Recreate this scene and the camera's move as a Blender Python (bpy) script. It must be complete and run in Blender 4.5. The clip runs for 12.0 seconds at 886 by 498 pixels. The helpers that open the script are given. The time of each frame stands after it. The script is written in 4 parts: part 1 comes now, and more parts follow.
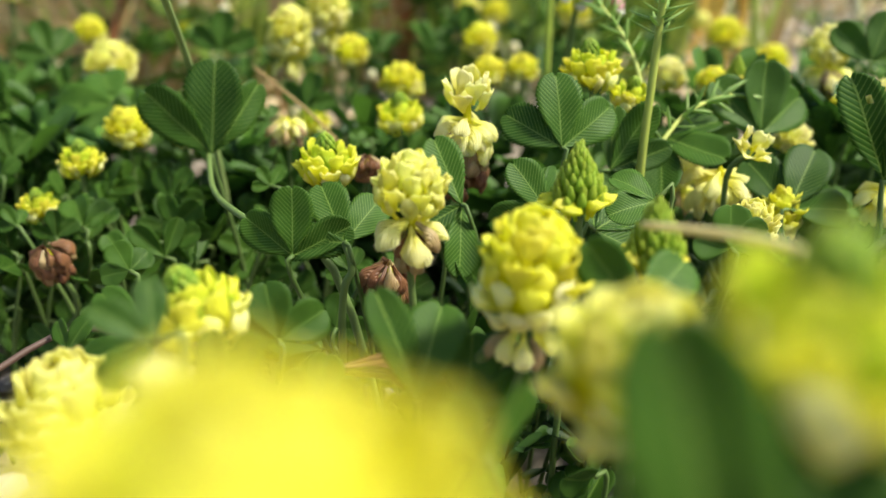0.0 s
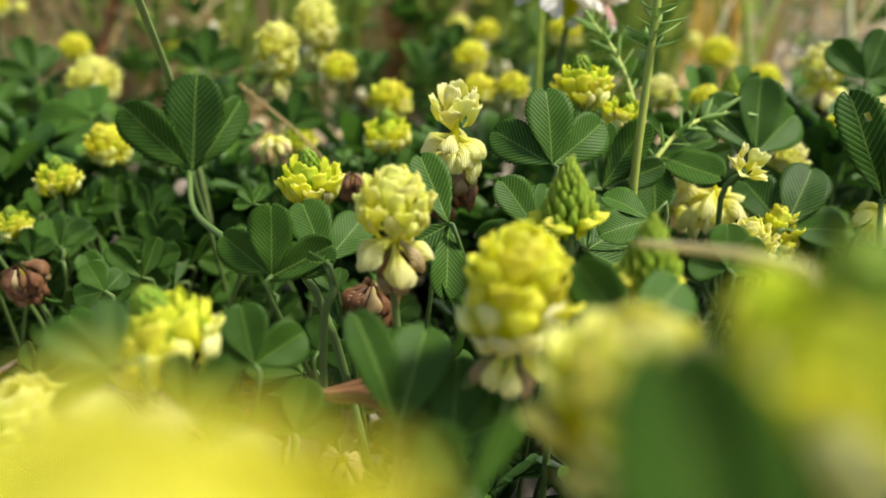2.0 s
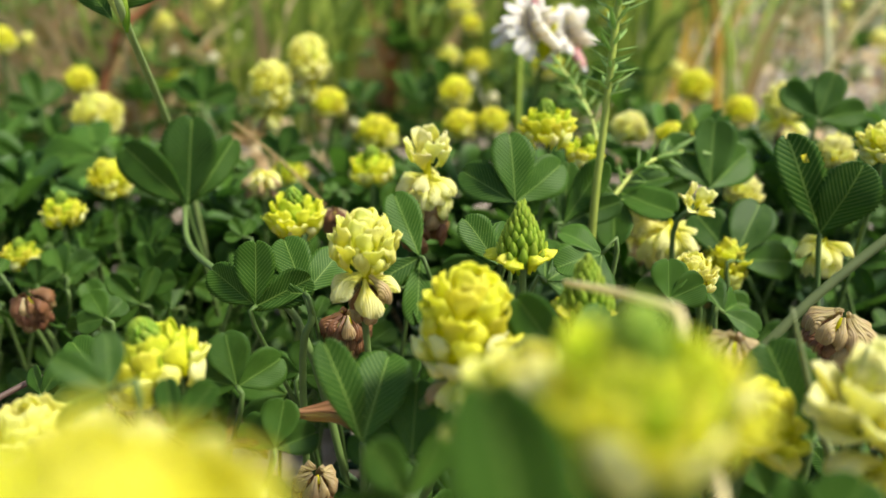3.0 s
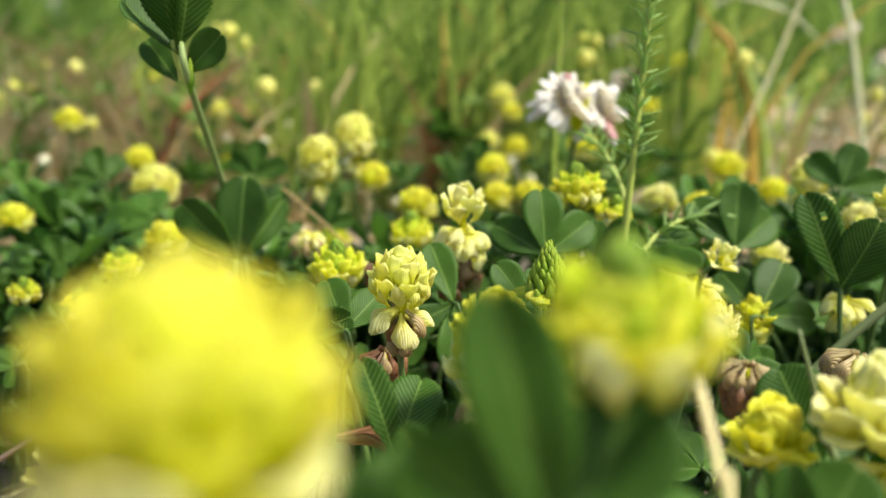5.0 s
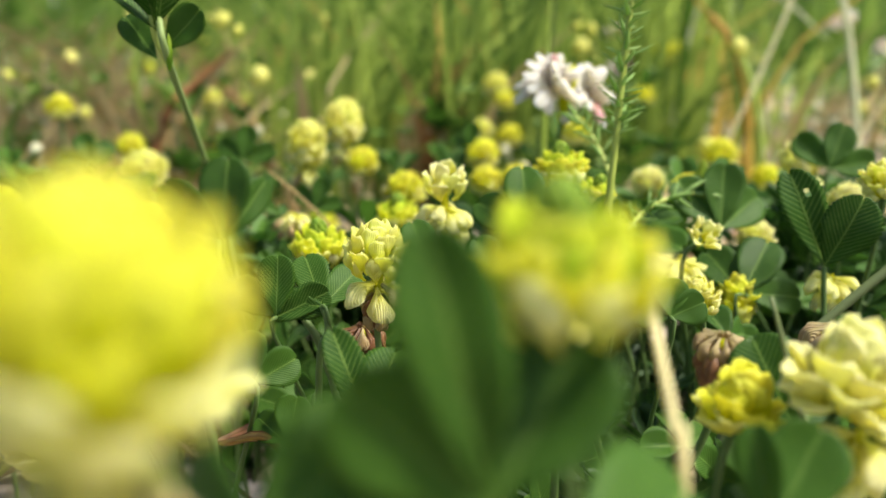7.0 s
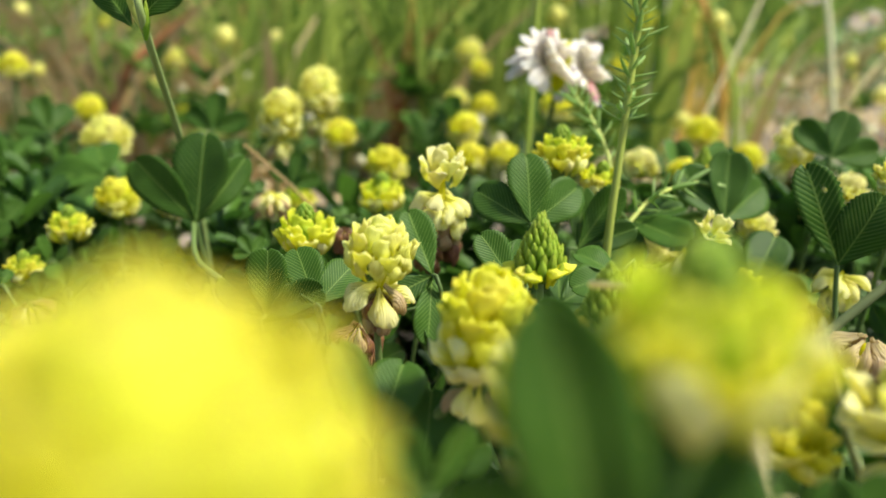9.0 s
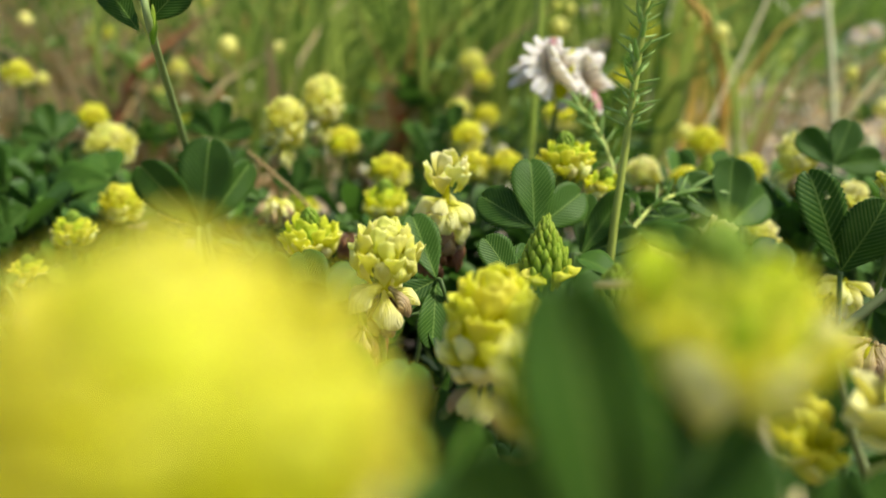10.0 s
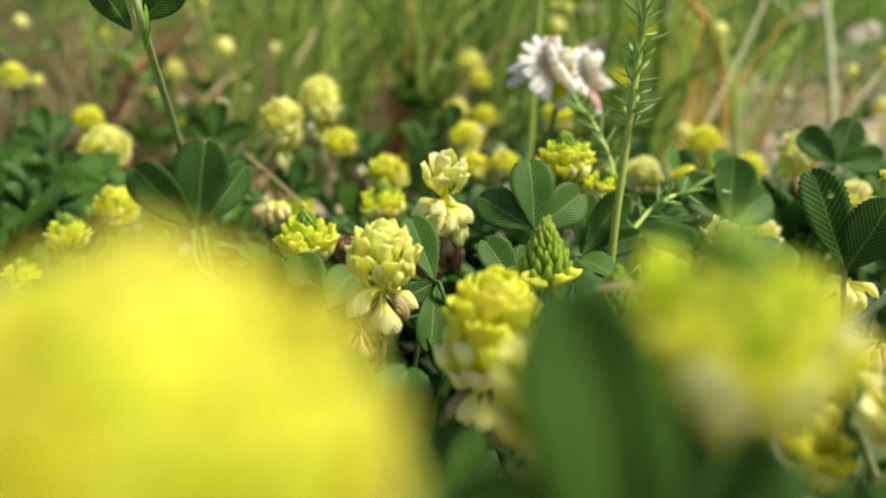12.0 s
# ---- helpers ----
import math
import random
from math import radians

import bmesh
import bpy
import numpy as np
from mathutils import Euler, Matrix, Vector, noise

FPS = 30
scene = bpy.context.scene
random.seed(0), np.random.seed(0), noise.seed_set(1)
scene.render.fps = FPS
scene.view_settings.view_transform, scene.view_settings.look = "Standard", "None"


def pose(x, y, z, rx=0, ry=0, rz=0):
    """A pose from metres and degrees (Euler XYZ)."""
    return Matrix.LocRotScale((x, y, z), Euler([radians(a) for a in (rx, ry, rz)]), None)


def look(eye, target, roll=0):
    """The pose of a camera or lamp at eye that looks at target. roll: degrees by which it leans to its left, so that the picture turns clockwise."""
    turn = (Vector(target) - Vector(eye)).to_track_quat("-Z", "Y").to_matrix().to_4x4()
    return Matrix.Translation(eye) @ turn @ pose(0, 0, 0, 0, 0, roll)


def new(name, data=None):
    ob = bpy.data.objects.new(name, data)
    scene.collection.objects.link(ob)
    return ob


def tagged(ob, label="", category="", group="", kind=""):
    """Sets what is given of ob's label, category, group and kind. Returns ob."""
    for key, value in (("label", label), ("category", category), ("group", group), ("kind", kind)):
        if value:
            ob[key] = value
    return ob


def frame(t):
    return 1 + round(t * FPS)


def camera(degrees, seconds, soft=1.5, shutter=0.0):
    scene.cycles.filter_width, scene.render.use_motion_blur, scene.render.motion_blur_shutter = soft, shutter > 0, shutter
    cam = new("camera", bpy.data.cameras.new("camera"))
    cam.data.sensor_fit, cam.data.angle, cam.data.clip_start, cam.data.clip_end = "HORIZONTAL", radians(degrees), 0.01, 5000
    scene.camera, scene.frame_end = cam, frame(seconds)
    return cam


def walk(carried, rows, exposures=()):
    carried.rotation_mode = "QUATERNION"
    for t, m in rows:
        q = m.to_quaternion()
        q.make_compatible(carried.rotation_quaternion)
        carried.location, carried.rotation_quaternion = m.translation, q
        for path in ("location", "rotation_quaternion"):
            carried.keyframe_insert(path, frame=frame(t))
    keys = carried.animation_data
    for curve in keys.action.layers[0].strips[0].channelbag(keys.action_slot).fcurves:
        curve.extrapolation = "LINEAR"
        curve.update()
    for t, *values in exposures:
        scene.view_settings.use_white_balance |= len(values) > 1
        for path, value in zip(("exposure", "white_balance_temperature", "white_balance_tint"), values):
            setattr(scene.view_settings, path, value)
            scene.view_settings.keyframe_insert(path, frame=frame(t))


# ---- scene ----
cam = camera(51.74, 12.0)
METRES, EYE, TILT, LEAN, TURN = 0.016, 0.105, -22.0, 0.0, 0.0
ROWS = [
    (0.0, 0.0000, 0.0000, 0.0000, -0.000, 0.000, 0.000),
    (0.5, -0.0416, -0.1585, -0.1258, -0.456, 1.203, 0.248),
    (1.0, -0.0523, -0.1049, -0.2283, -0.132, 0.912, -0.094),
    (1.5, -0.0579, 0.0002, -0.2533, -0.073, 0.735, -0.229),
    (2.0, 0.0563, 0.3149, -0.0133, -0.489, 1.372, -0.091),
    (2.5, 0.2787, -0.1745, 0.0942, -0.469, 2.288, -0.105),
    (3.0, 0.3750, -0.5070, 0.1042, -0.307, 2.490, -0.100),
    (5.0, 0.4674, -1.0177, -0.4797, 2.212, 8.605, -1.153),
    (5.5, 0.5338, -1.0801, -0.4698, 2.546, 9.430, -1.322),
    (6.0, 0.5908, -1.0539, -0.5295, 2.886, 9.420, -1.380),
    (6.5, 0.8049, -0.9616, -0.7559, 3.061, 8.604, -0.738),
    (7.0, 0.6997, -0.9162, -0.6635, 2.328, 8.310, -1.109),
    (7.5, 0.6286, -0.7459, -0.4033, 1.275, 6.963, -1.549),
    (9.5, 0.1490, -0.2960, -0.2924, -0.772, 5.930, -1.753),
    (10.0, 0.1724, -0.3426, -0.3624, -0.638, 6.784, -1.980),
    (10.5, 0.1584, -0.3578, -0.2935, -0.738, 6.936, -1.986),
    (11.0, 0.1917, -0.3625, -0.3144, -0.762, 7.077, -1.911),
    (11.5, 0.1577, -0.2620, -0.2708, -0.807, 6.882, -1.777),
    (12.0, 0.1729, -0.2056, -0.3352, -0.695, 6.844, -1.680),
]
walk(cam, [(t, pose(0, 0, EYE, TILT, LEAN, TURN) @ pose(METRES * x, METRES * y, METRES * z, 90 + pitch, roll, yaw)) for t, x, y, z, yaw, pitch, roll in ROWS],
     [(0.0, 0.70), (0.5, 0.46), (1.0, 0.46), (1.5, 0.44), (2.0, 0.45), (2.5, 0.52), (3.0, 0.64), (5.0, 0.69), (7.5, 0.70), (9.5, 0.60), (10.0, 0.42), (10.5, 0.52), (12.0, 0.52)])
# a phone's small bright lens, focused on the flower in the middle
cam.data.dof.use_dof = True
cam.data.dof.focus_distance = 0.136
cam.data.dof.aperture_fstop = 15.5

# world and sun
SUN_EL, SUN_AZ = 58.0, 100.0
world = bpy.data.worlds.new("sky")
scene.world = world
world.use_nodes = True
wn, wl = world.node_tree.nodes, world.node_tree.links
sky = wn.new("ShaderNodeTexSky")
sky.sky_type, sky.sun_disc = "NISHITA", False
sky.sun_elevation, sky.sun_rotation = radians(SUN_EL), radians(SUN_AZ)
sky.air_density, sky.dust_density = 1.0, 3.0
wl.new(sky.outputs[0], wn["Background"].inputs[0])
wn["Background"].inputs[1].default_value = 0.13
sun = new("sun", bpy.data.lights.new("sun", "SUN"))
sun.data.energy, sun.data.angle, sun.data.color = 4.4, radians(9.0), (1.0, 0.95, 0.84)
sun.matrix_world = look((0, 0, 1), (
    -math.sin(radians(SUN_AZ)) * math.cos(radians(SUN_EL)),
    -math.cos(radians(SUN_AZ)) * math.cos(radians(SUN_EL)),
    1 - math.sin(radians(SUN_EL))))


# ---- materials ----
def mat(name):
    m = bpy.data.materials.new(name)
    m.use_nodes = True
    return m, m.node_tree.nodes, m.node_tree.links


def ramp(nodes, stops):
    r = nodes.new("ShaderNodeValToRGB")
    while len(r.color_ramp.elements) < len(stops):
        r.color_ramp.elements.new(0.5)
    for e, (p, c) in zip(r.color_ramp.elements, stops):
        e.position, e.color = p, (*c, 1)
    return r


def noise_node(nodes, links, scale, detail=3.0, coords="Object"):
    tc = nodes.new("ShaderNodeTexCoord")
    n = nodes.new("ShaderNodeTexNoise")
    n.inputs["Scale"].default_value, n.inputs["Detail"].default_value = scale, detail
    links.new(tc.outputs[coords], n.inputs["Vector"])
    return n


def math_node(nodes, links, op, a, b=None):
    m = nodes.new("ShaderNodeMath")
    m.operation = op
    for slot, v in zip(m.inputs, (a, b)):
        if v is None:
            continue
        if isinstance(v, (int, float)):
            slot.default_value = v
        else:
            links.new(v, slot)
    return m.outputs[0]


def mix_colour(nodes, links, fac, a, b, blend="MIX"):
    m = nodes.new("ShaderNodeMix")
    m.data_type, m.blend_type = "RGBA", blend
    for slot, v in ((m.inputs[0], fac), (m.inputs[6], a), (m.inputs[7], b)):
        if isinstance(v, (int, float)):
            slot.default_value = v
        elif isinstance(v, tuple):
            slot.default_value = (*v, 1)
        else:
            links.new(v, slot)
    return m.outputs[2]


def thin(nodes, links, colour, back, share, rough, height=None, strength=0.3, sheen=0.5):
    """A thin living tissue: part of the light goes through it."""
    p = nodes["Principled BSDF"]
    p.inputs["Roughness"].default_value = rough
    p.inputs["Specular IOR Level"].default_value = sheen
    links.new(colour, p.inputs["Base Color"])
    tr = nodes.new("ShaderNodeBsdfTranslucent")
    links.new(back, tr.inputs["Color"])
    mx = nodes.new("ShaderNodeMixShader")
    mx.inputs[0].default_value = share
    links.new(p.outputs[0], mx.inputs[1])
    links.new(tr.outputs[0], mx.inputs[2])
    links.new(mx.outputs[0], nodes["Material Output"].inputs[0])
    if height is not None:
        b = nodes.new("ShaderNodeBump")
        b.inputs["Strength"].default_value, b.inputs["Distance"].default_value = strength, 0.0003
        links.new(height, b.inputs["Height"])
        links.new(b.outputs[0], p.inputs["Normal"])
        links.new(b.outputs[0], tr.inputs["Normal"])


def petal_material(name, base, tip, share=0.4, glow=None):
    """Petals: fine ribs along their length, a paler or deeper edge, each one a little different. glow: the colour of light that came through."""
    m, n, l = mat(name)
    uv = n.new("ShaderNodeUVMap")
    sep = n.new("ShaderNodeSeparateXYZ")
    l.new(uv.outputs[0], sep.inputs[0])
    r = ramp(n, [(0.30, base), (0.92, tip)])
    l.new(sep.outputs[1], r.inputs[0])
    info = n.new("ShaderNodeObjectInfo")
    ribs = math_node(n, l, "SINE", math_node(n, l, "MULTIPLY", sep.outputs[0], 78.0))
    wobble = noise_node(n, l, 5.0)
    shade = math_node(n, l, "MULTIPLY", math_node(n, l, "ADD", ribs, math_node(n, l, "MULTIPLY", wobble.outputs[0], 2.0)), 0.020)
    deep = tuple(0.72 * c for c in base)

    def varied(colour):
        hsv = n.new("ShaderNodeHueSaturation")
        l.new(colour, hsv.inputs["Color"])
        l.new(math_node(n, l, "ADD", math_node(n, l, "MULTIPLY", info.outputs["Random"], 0.016), 0.492), hsv.inputs["Hue"])
        l.new(math_node(n, l, "ADD", math_node(n, l, "MULTIPLY", info.outputs["Random"], 0.14), 0.90), hsv.inputs["Value"])
        return mix_colour(n, l, shade, hsv.outputs[0], deep)

    c = varied(r.outputs[0])
    back = varied(mix_colour(n, l, 0.55, r.outputs[0], glow or base))
    thin(n, l, c, back, share, 0.45, ribs, 0.32, 0.3)
    soft = n["Principled BSDF"]
    soft.inputs["Subsurface Weight"].default_value = 0.2
    soft.inputs["Subsurface Scale"].default_value = 0.0016
    soft.inputs["Subsurface Radius"].default_value = (1.0, 1.0, 0.35)
    return m


YELLOW = petal_material("petal_yellow", (0.75, 0.75, 0.020), (0.94, 0.92, 0.10), 0.50, (0.88, 0.84, 0.015))
LEMON = petal_material("petal_lemon", (0.78, 0.78, 0.06), (0.95, 0.94, 0.30), 0.49, (0.90, 0.86, 0.06))
CREAM = petal_material("petal_cream", (0.81, 0.80, 0.16), (0.96, 0.95, 0.45), 0.48, (0.92, 0.88, 0.20))
GREENISH = petal_material("petal_greenish", (0.38, 0.56, 0.02), (0.80, 0.84, 0.05), 0.5, (0.60, 0.72, 0.01))
BROWN = petal_material("petal_brown", (0.17, 0.08, 0.035), (0.28, 0.135, 0.06), 0.3)
TAN = petal_material("petal_tan", (0.50, 0.40, 0.20), (0.46, 0.32, 0.15), 0.35)
WHITE = petal_material("petal_white", (0.90, 0.82, 0.68), (0.95, 0.93, 0.84), 0.45)
ROSY = petal_material("petal_rosy", (0.46, 0.20, 0.18), (0.62, 0.34, 0.32), 0.3)
BUD = petal_material("bud_green", (0.20, 0.36, 0.02), (0.48, 0.62, 0.07), 0.42)
MAROON = petal_material("petal_maroon", (0.10, 0.03, 0.02), (0.20, 0.07, 0.04), 0.2)


def leaf_material(name, dark, light, vein, share=0.3):
    """Clover leaflet: midrib and straight side veins, lighter than the blade, which is pleated between them."""
    m, n, l = mat(name)
    uv = n.new("ShaderNodeUVMap")
    sep = n.new("ShaderNodeSeparateXYZ")
    l.new(uv.outputs[0], sep.inputs[0])
    x, y = sep.outputs[0], sep.outputs[1]
    side = math_node(n, l, "ABSOLUTE", math_node(n, l, "SUBTRACT", x, 0.5))
    drift = math_node(n, l, "SUBTRACT", y, math_node(n, l, "MULTIPLY", side, 1.15))
    wave = math_node(n, l, "COSINE", math_node(n, l, "MULTIPLY", drift, 2 * math.pi * 15))
    swell = math_node(n, l, "MULTIPLY", math_node(n, l, "ADD", wave, 1.0), 0.5)
    line = math_node(n, l, "POWER", swell, 14.0)
    mid = math_node(n, l, "LESS_THAN", side, 0.009)
    veins = math_node(n, l, "MAXIMUM", line, mid)
    info = n.new("ShaderNodeObjectInfo")
    body = ramp(n, [(0.0, dark), (1.0, light)])
    spots = noise_node(n, l, 7.0)
    l.new(math_node(n, l, "ADD", math_node(n, l, "MULTIPLY", info.outputs["Random"], 0.6),
                    math_node(n, l, "MULTIPLY", spots.outputs[0], 0.5)), body.inputs[0])
    c = mix_colour(n, l, math_node(n, l, "MULTIPLY", veins, 0.52), body.outputs[0], vein)
    back = mix_colour(n, l, 0.5, c, (0.22, 0.46, 0.03))
    fine = noise_node(n, l, 40.0)
    height = math_node(n, l, "ADD", math_node(n, l, "MULTIPLY", swell, -1.0), math_node(n, l, "MULTIPLY", fine.outputs[0], 0.35))
    thin(n, l, c, back, share, 0.5, height, 0.16, 0.16)
    return m


LEAF = leaf_material("clover_leaf", (0.009, 0.040, 0.005), (0.046, 0.122, 0.010), (0.26, 0.40, 0.075), 0.32)


def plain_plant(name, a, b, scale=200.0, share=0.2, rough=0.55):
    m, n, l = mat(name)
    t = noise_node(n, l, scale)
    info = n.new("ShaderNodeObjectInfo")
    geo = n.new("ShaderNodeNewGeometry")
    r = ramp(n, [(0.15, a), (0.85, b)])
    l.new(math_node(n, l, "ADD", math_node(n, l, "MULTIPLY", t.outputs[0], 0.4), math_node(n, l, "MULTIPLY",
          math_node(n, l, "FRACT", math_node(n, l, "ADD", info.outputs["Random"], geo.outputs["Random Per Island"])), 0.6)), r.inputs[0])
    thin(n, l, r.outputs[0], r.outputs[0], share, rough, t.outputs[0], 0.3, 0.35)
    return m


STEM = plain_plant("stem_green", (0.06, 0.115, 0.022), (0.13, 0.20, 0.05), share=0.1)
STEM_DRY = plain_plant("stem_brown", (0.04, 0.023, 0.018), (0.10, 0.060, 0.042), share=0.0)
STEM_GREY = plain_plant("stem_grey_green", (0.11, 0.15, 0.05), (0.20, 0.235, 0.09), share=0.05)
GRASS = plain_plant("grass_green", (0.03, 0.12, 0.008), (0.56, 0.68, 0.13), 60.0, 0.5)
GRASS_PALE = plain_plant("grass_pale", (0.52, 0.54, 0.28), (0.72, 0.72, 0.50), 60.0, 0.35)
GRASS_FAR = plain_plant("grass_far", (0.03, 0.10, 0.008), (0.40, 0.54, 0.10), 60.0, 0.45)
GRASS_DRY = plain_plant("grass_straw", (0.42, 0.28, 0.10), (0.62, 0.50, 0.26), 60.0, 0.3)
GRASS_ORANGE = plain_plant("grass_orange", (0.62, 0.36, 0.06), (0.82, 0.60, 0.14), 60.0, 0.45)
GRASS_RUST = plain_plant("grass_rust", (0.26, 0.10, 0.04), (0.48, 0.22, 0.08), 60.0, 0.3)
STRAW = plain_plant("straw", (0.84, 0.74, 0.36), (0.92, 0.85, 0.54), 300.0, 0.3)
SHOOT_STEM = plain_plant("shoot_stem", (0.17, 0.25, 0.07), (0.28, 0.37, 0.12), 300.0, 0.1)
HERB_STEM = plain_plant("herb_stem", (0.36, 0.43, 0.07), (0.50, 0.57, 0.14), 300.0, 0.15)
HERB = plain_plant("herb_green", (0.26, 0.44, 0.09), (0.46, 0.64, 0.22), 300.0, 0.4)
FIELD = plain_plant("field_leaf", (0.018, 0.066, 0.008), (0.10, 0.22, 0.024), 120.0, 0.4)
FIELD_LIGHT = plain_plant("field_leaf_light", (0.03, 0.10, 0.010), (0.22, 0.34, 0.05), 120.0, 0.45)
# field leaf colour darkened to stand in for shade low between the plants
SEEDLING_SHADED = plain_plant("seedling_leaf_shaded", (0.010, 0.034, 0.006), (0.040, 0.10, 0.012), 120.0, 0.25)
FARYELLOW = plain_plant("far_petals", (0.66, 0.66, 0.10), (0.86, 0.82, 0.25), 150.0, 0.35)
FARCREAM = plain_plant("far_cream", (0.66, 0.64, 0.34), (0.84, 0.82, 0.6), 150.0, 0.35)


def soil_material():
    m, n, l = mat("soil")
    big = noise_node(n, l, 9.0, 4.0)
    mid = noise_node(n, l, 90.0, 5.0)
    fine = noise_node(n, l, 900.0, 4.0)
    r = ramp(n, [(0.30, (0.045, 0.032, 0.021)), (0.46, (0.16, 0.128, 0.088)), (0.62, (0.38, 0.34, 0.275))])
    l.new(math_node(n, l, "ADD", math_node(n, l, "MULTIPLY", big.outputs[0], 0.55), math_node(n, l, "MULTIPLY", mid.outputs[0], 0.45)), r.inputs[0])
    c = mix_colour(n, l, 0.35, r.outputs[0], fine.outputs[0], "OVERLAY")
    where = n.new("ShaderNodeTexCoord")
    away = n.new("ShaderNodeVectorMath")
    away.operation = "LENGTH"
    l.new(where.outputs["Object"], away.inputs[0])
    turf = ramp(n, [(0.35, (0.035, 0.07, 0.012)), (0.65, (0.13, 0.19, 0.04))])
    l.new(mid.outputs[0], turf.inputs[0])
    share = n.new("ShaderNodeMapRange")
    share.inputs[1].default_value, share.inputs[2].default_value = 0.9, 1.8
    l.new(math_node(n, l, "ADD", away.outputs["Value"], math_node(n, l, "SUBTRACT", big.outputs[0], 0.5)), share.inputs[0])
    c = mix_colour(n, l, share.outputs[0], c, turf.outputs[0])
    p = n["Principled BSDF"]
    p.inputs["Roughness"].default_value = 0.95
    l.new(c, p.inputs["Base Color"])
    b = n.new("ShaderNodeBump")
    b.inputs["Strength"].default_value, b.inputs["Distance"].default_value = 0.8, 0.002
    l.new(math_node(n, l, "ADD", mid.outputs[0], math_node(n, l, "MULTIPLY", fine.outputs[0], 0.4)), b.inputs["Height"])
    l.new(b.outputs[0], p.inputs["Normal"])
    return m


SOIL = soil_material()
STONE = plain_plant("pebble", (0.34, 0.29, 0.25), (0.56, 0.49, 0.44), 150.0, 0.0, 0.9)


# ---- mesh tools ----
def mesh_from(name, verts, faces, material, uvs=None, smooth=True):
    me = bpy.data.meshes.new(name)
    me.from_pydata([tuple(v) for v in verts], [], faces)
    if uvs is not None:
        lay = me.uv_layers.new(name="UVMap")
        loops = np.empty(len(me.loops), dtype=np.int32)
        me.loops.foreach_get("vertex_index", loops)
        lay.data.foreach_set("uv", np.asarray(uvs, dtype=np.float32)[loops].ravel())
    me.materials.append(material)
    if smooth:
        me.polygons.foreach_set("use_smooth", [True] * len(me.polygons))
    me.update()
    return me


def part(name, me, parent, m=None, label=""):
    ob = new(name, me)
    ob.parent = parent
    if m is not None:
        ob.matrix_basis = m
    if label:
        tagged(ob, label)
    return ob


def thing(name, place, label, category, group="", kind=""):
    ob = new(name)
    ob.empty_display_size = 0.01
    ob.matrix_basis = Matrix.Translation(place)
    return tagged(ob, label, category, group, kind)


def frame_of(y_axis, z_hint):
    y = Vector(y_axis).normalized()
    z = Vector(z_hint)
    z = (z - y * z.dot(y))
    if z.length < 1e-6:
        z = y.orthogonal()
    z.normalize()
    x = y.cross(z)
    return Matrix((x, y, z)).transposed().to_4x4()


def bent(points, n):
    """A smooth line of n points through the given ones."""
    p = [Vector(q) for q in points]
    p = [p[0] * 2 - p[1], *p, p[-1] * 2 - p[-2]]
    out = []
    for i in range(n):
        s = i / (n - 1) * (len(p) - 3)
        k = min(int(s), len(p) - 4)
        u = s - k
        a, b, c, d = p[k:k + 4]
        out.append(0.5 * (2 * b + (c - a) * u + (2 * a - 5 * b + 4 * c - d) * u * u + (3 * b - a - 3 * c + d) * u ** 3))
    return out


def tube_data(points, radii, sides=7, start=0):
    verts, faces = [], []
    for i, p in enumerate(points):
        t = (points[min(i + 1, len(points) - 1)] - points[max(i - 1, 0)]).normalized()
        a = t.cross(Vector((0.3, 1, 0.2))).normalized()
        b = t.cross(a)
        r = radii[0] + (radii[1] - radii[0]) * i / (len(points) - 1)
        for k in range(sides):
            w = 2 * math.pi * k / sides
            verts.append(p + (a * math.cos(w) + b * math.sin(w)) * r)
    for i in range(len(points) - 1):
        for k in range(sides):
            q = (k + 1) % sides
            faces.append((start + i * sides + k, start + i * sides + q, start + (i + 1) * sides + q, start + (i + 1) * sides + k))
    faces.append(tuple(start + k for k in range(sides))[::-1])
    faces.append(tuple(start + (len(points) - 1) * sides + k for k in range(sides)))
    return verts, faces


def stem_mesh(points, radii, material, n=14, sides=7):
    v, f = tube_data(bent(points, n), radii, sides)
    return mesh_from("stem", v, f, material)


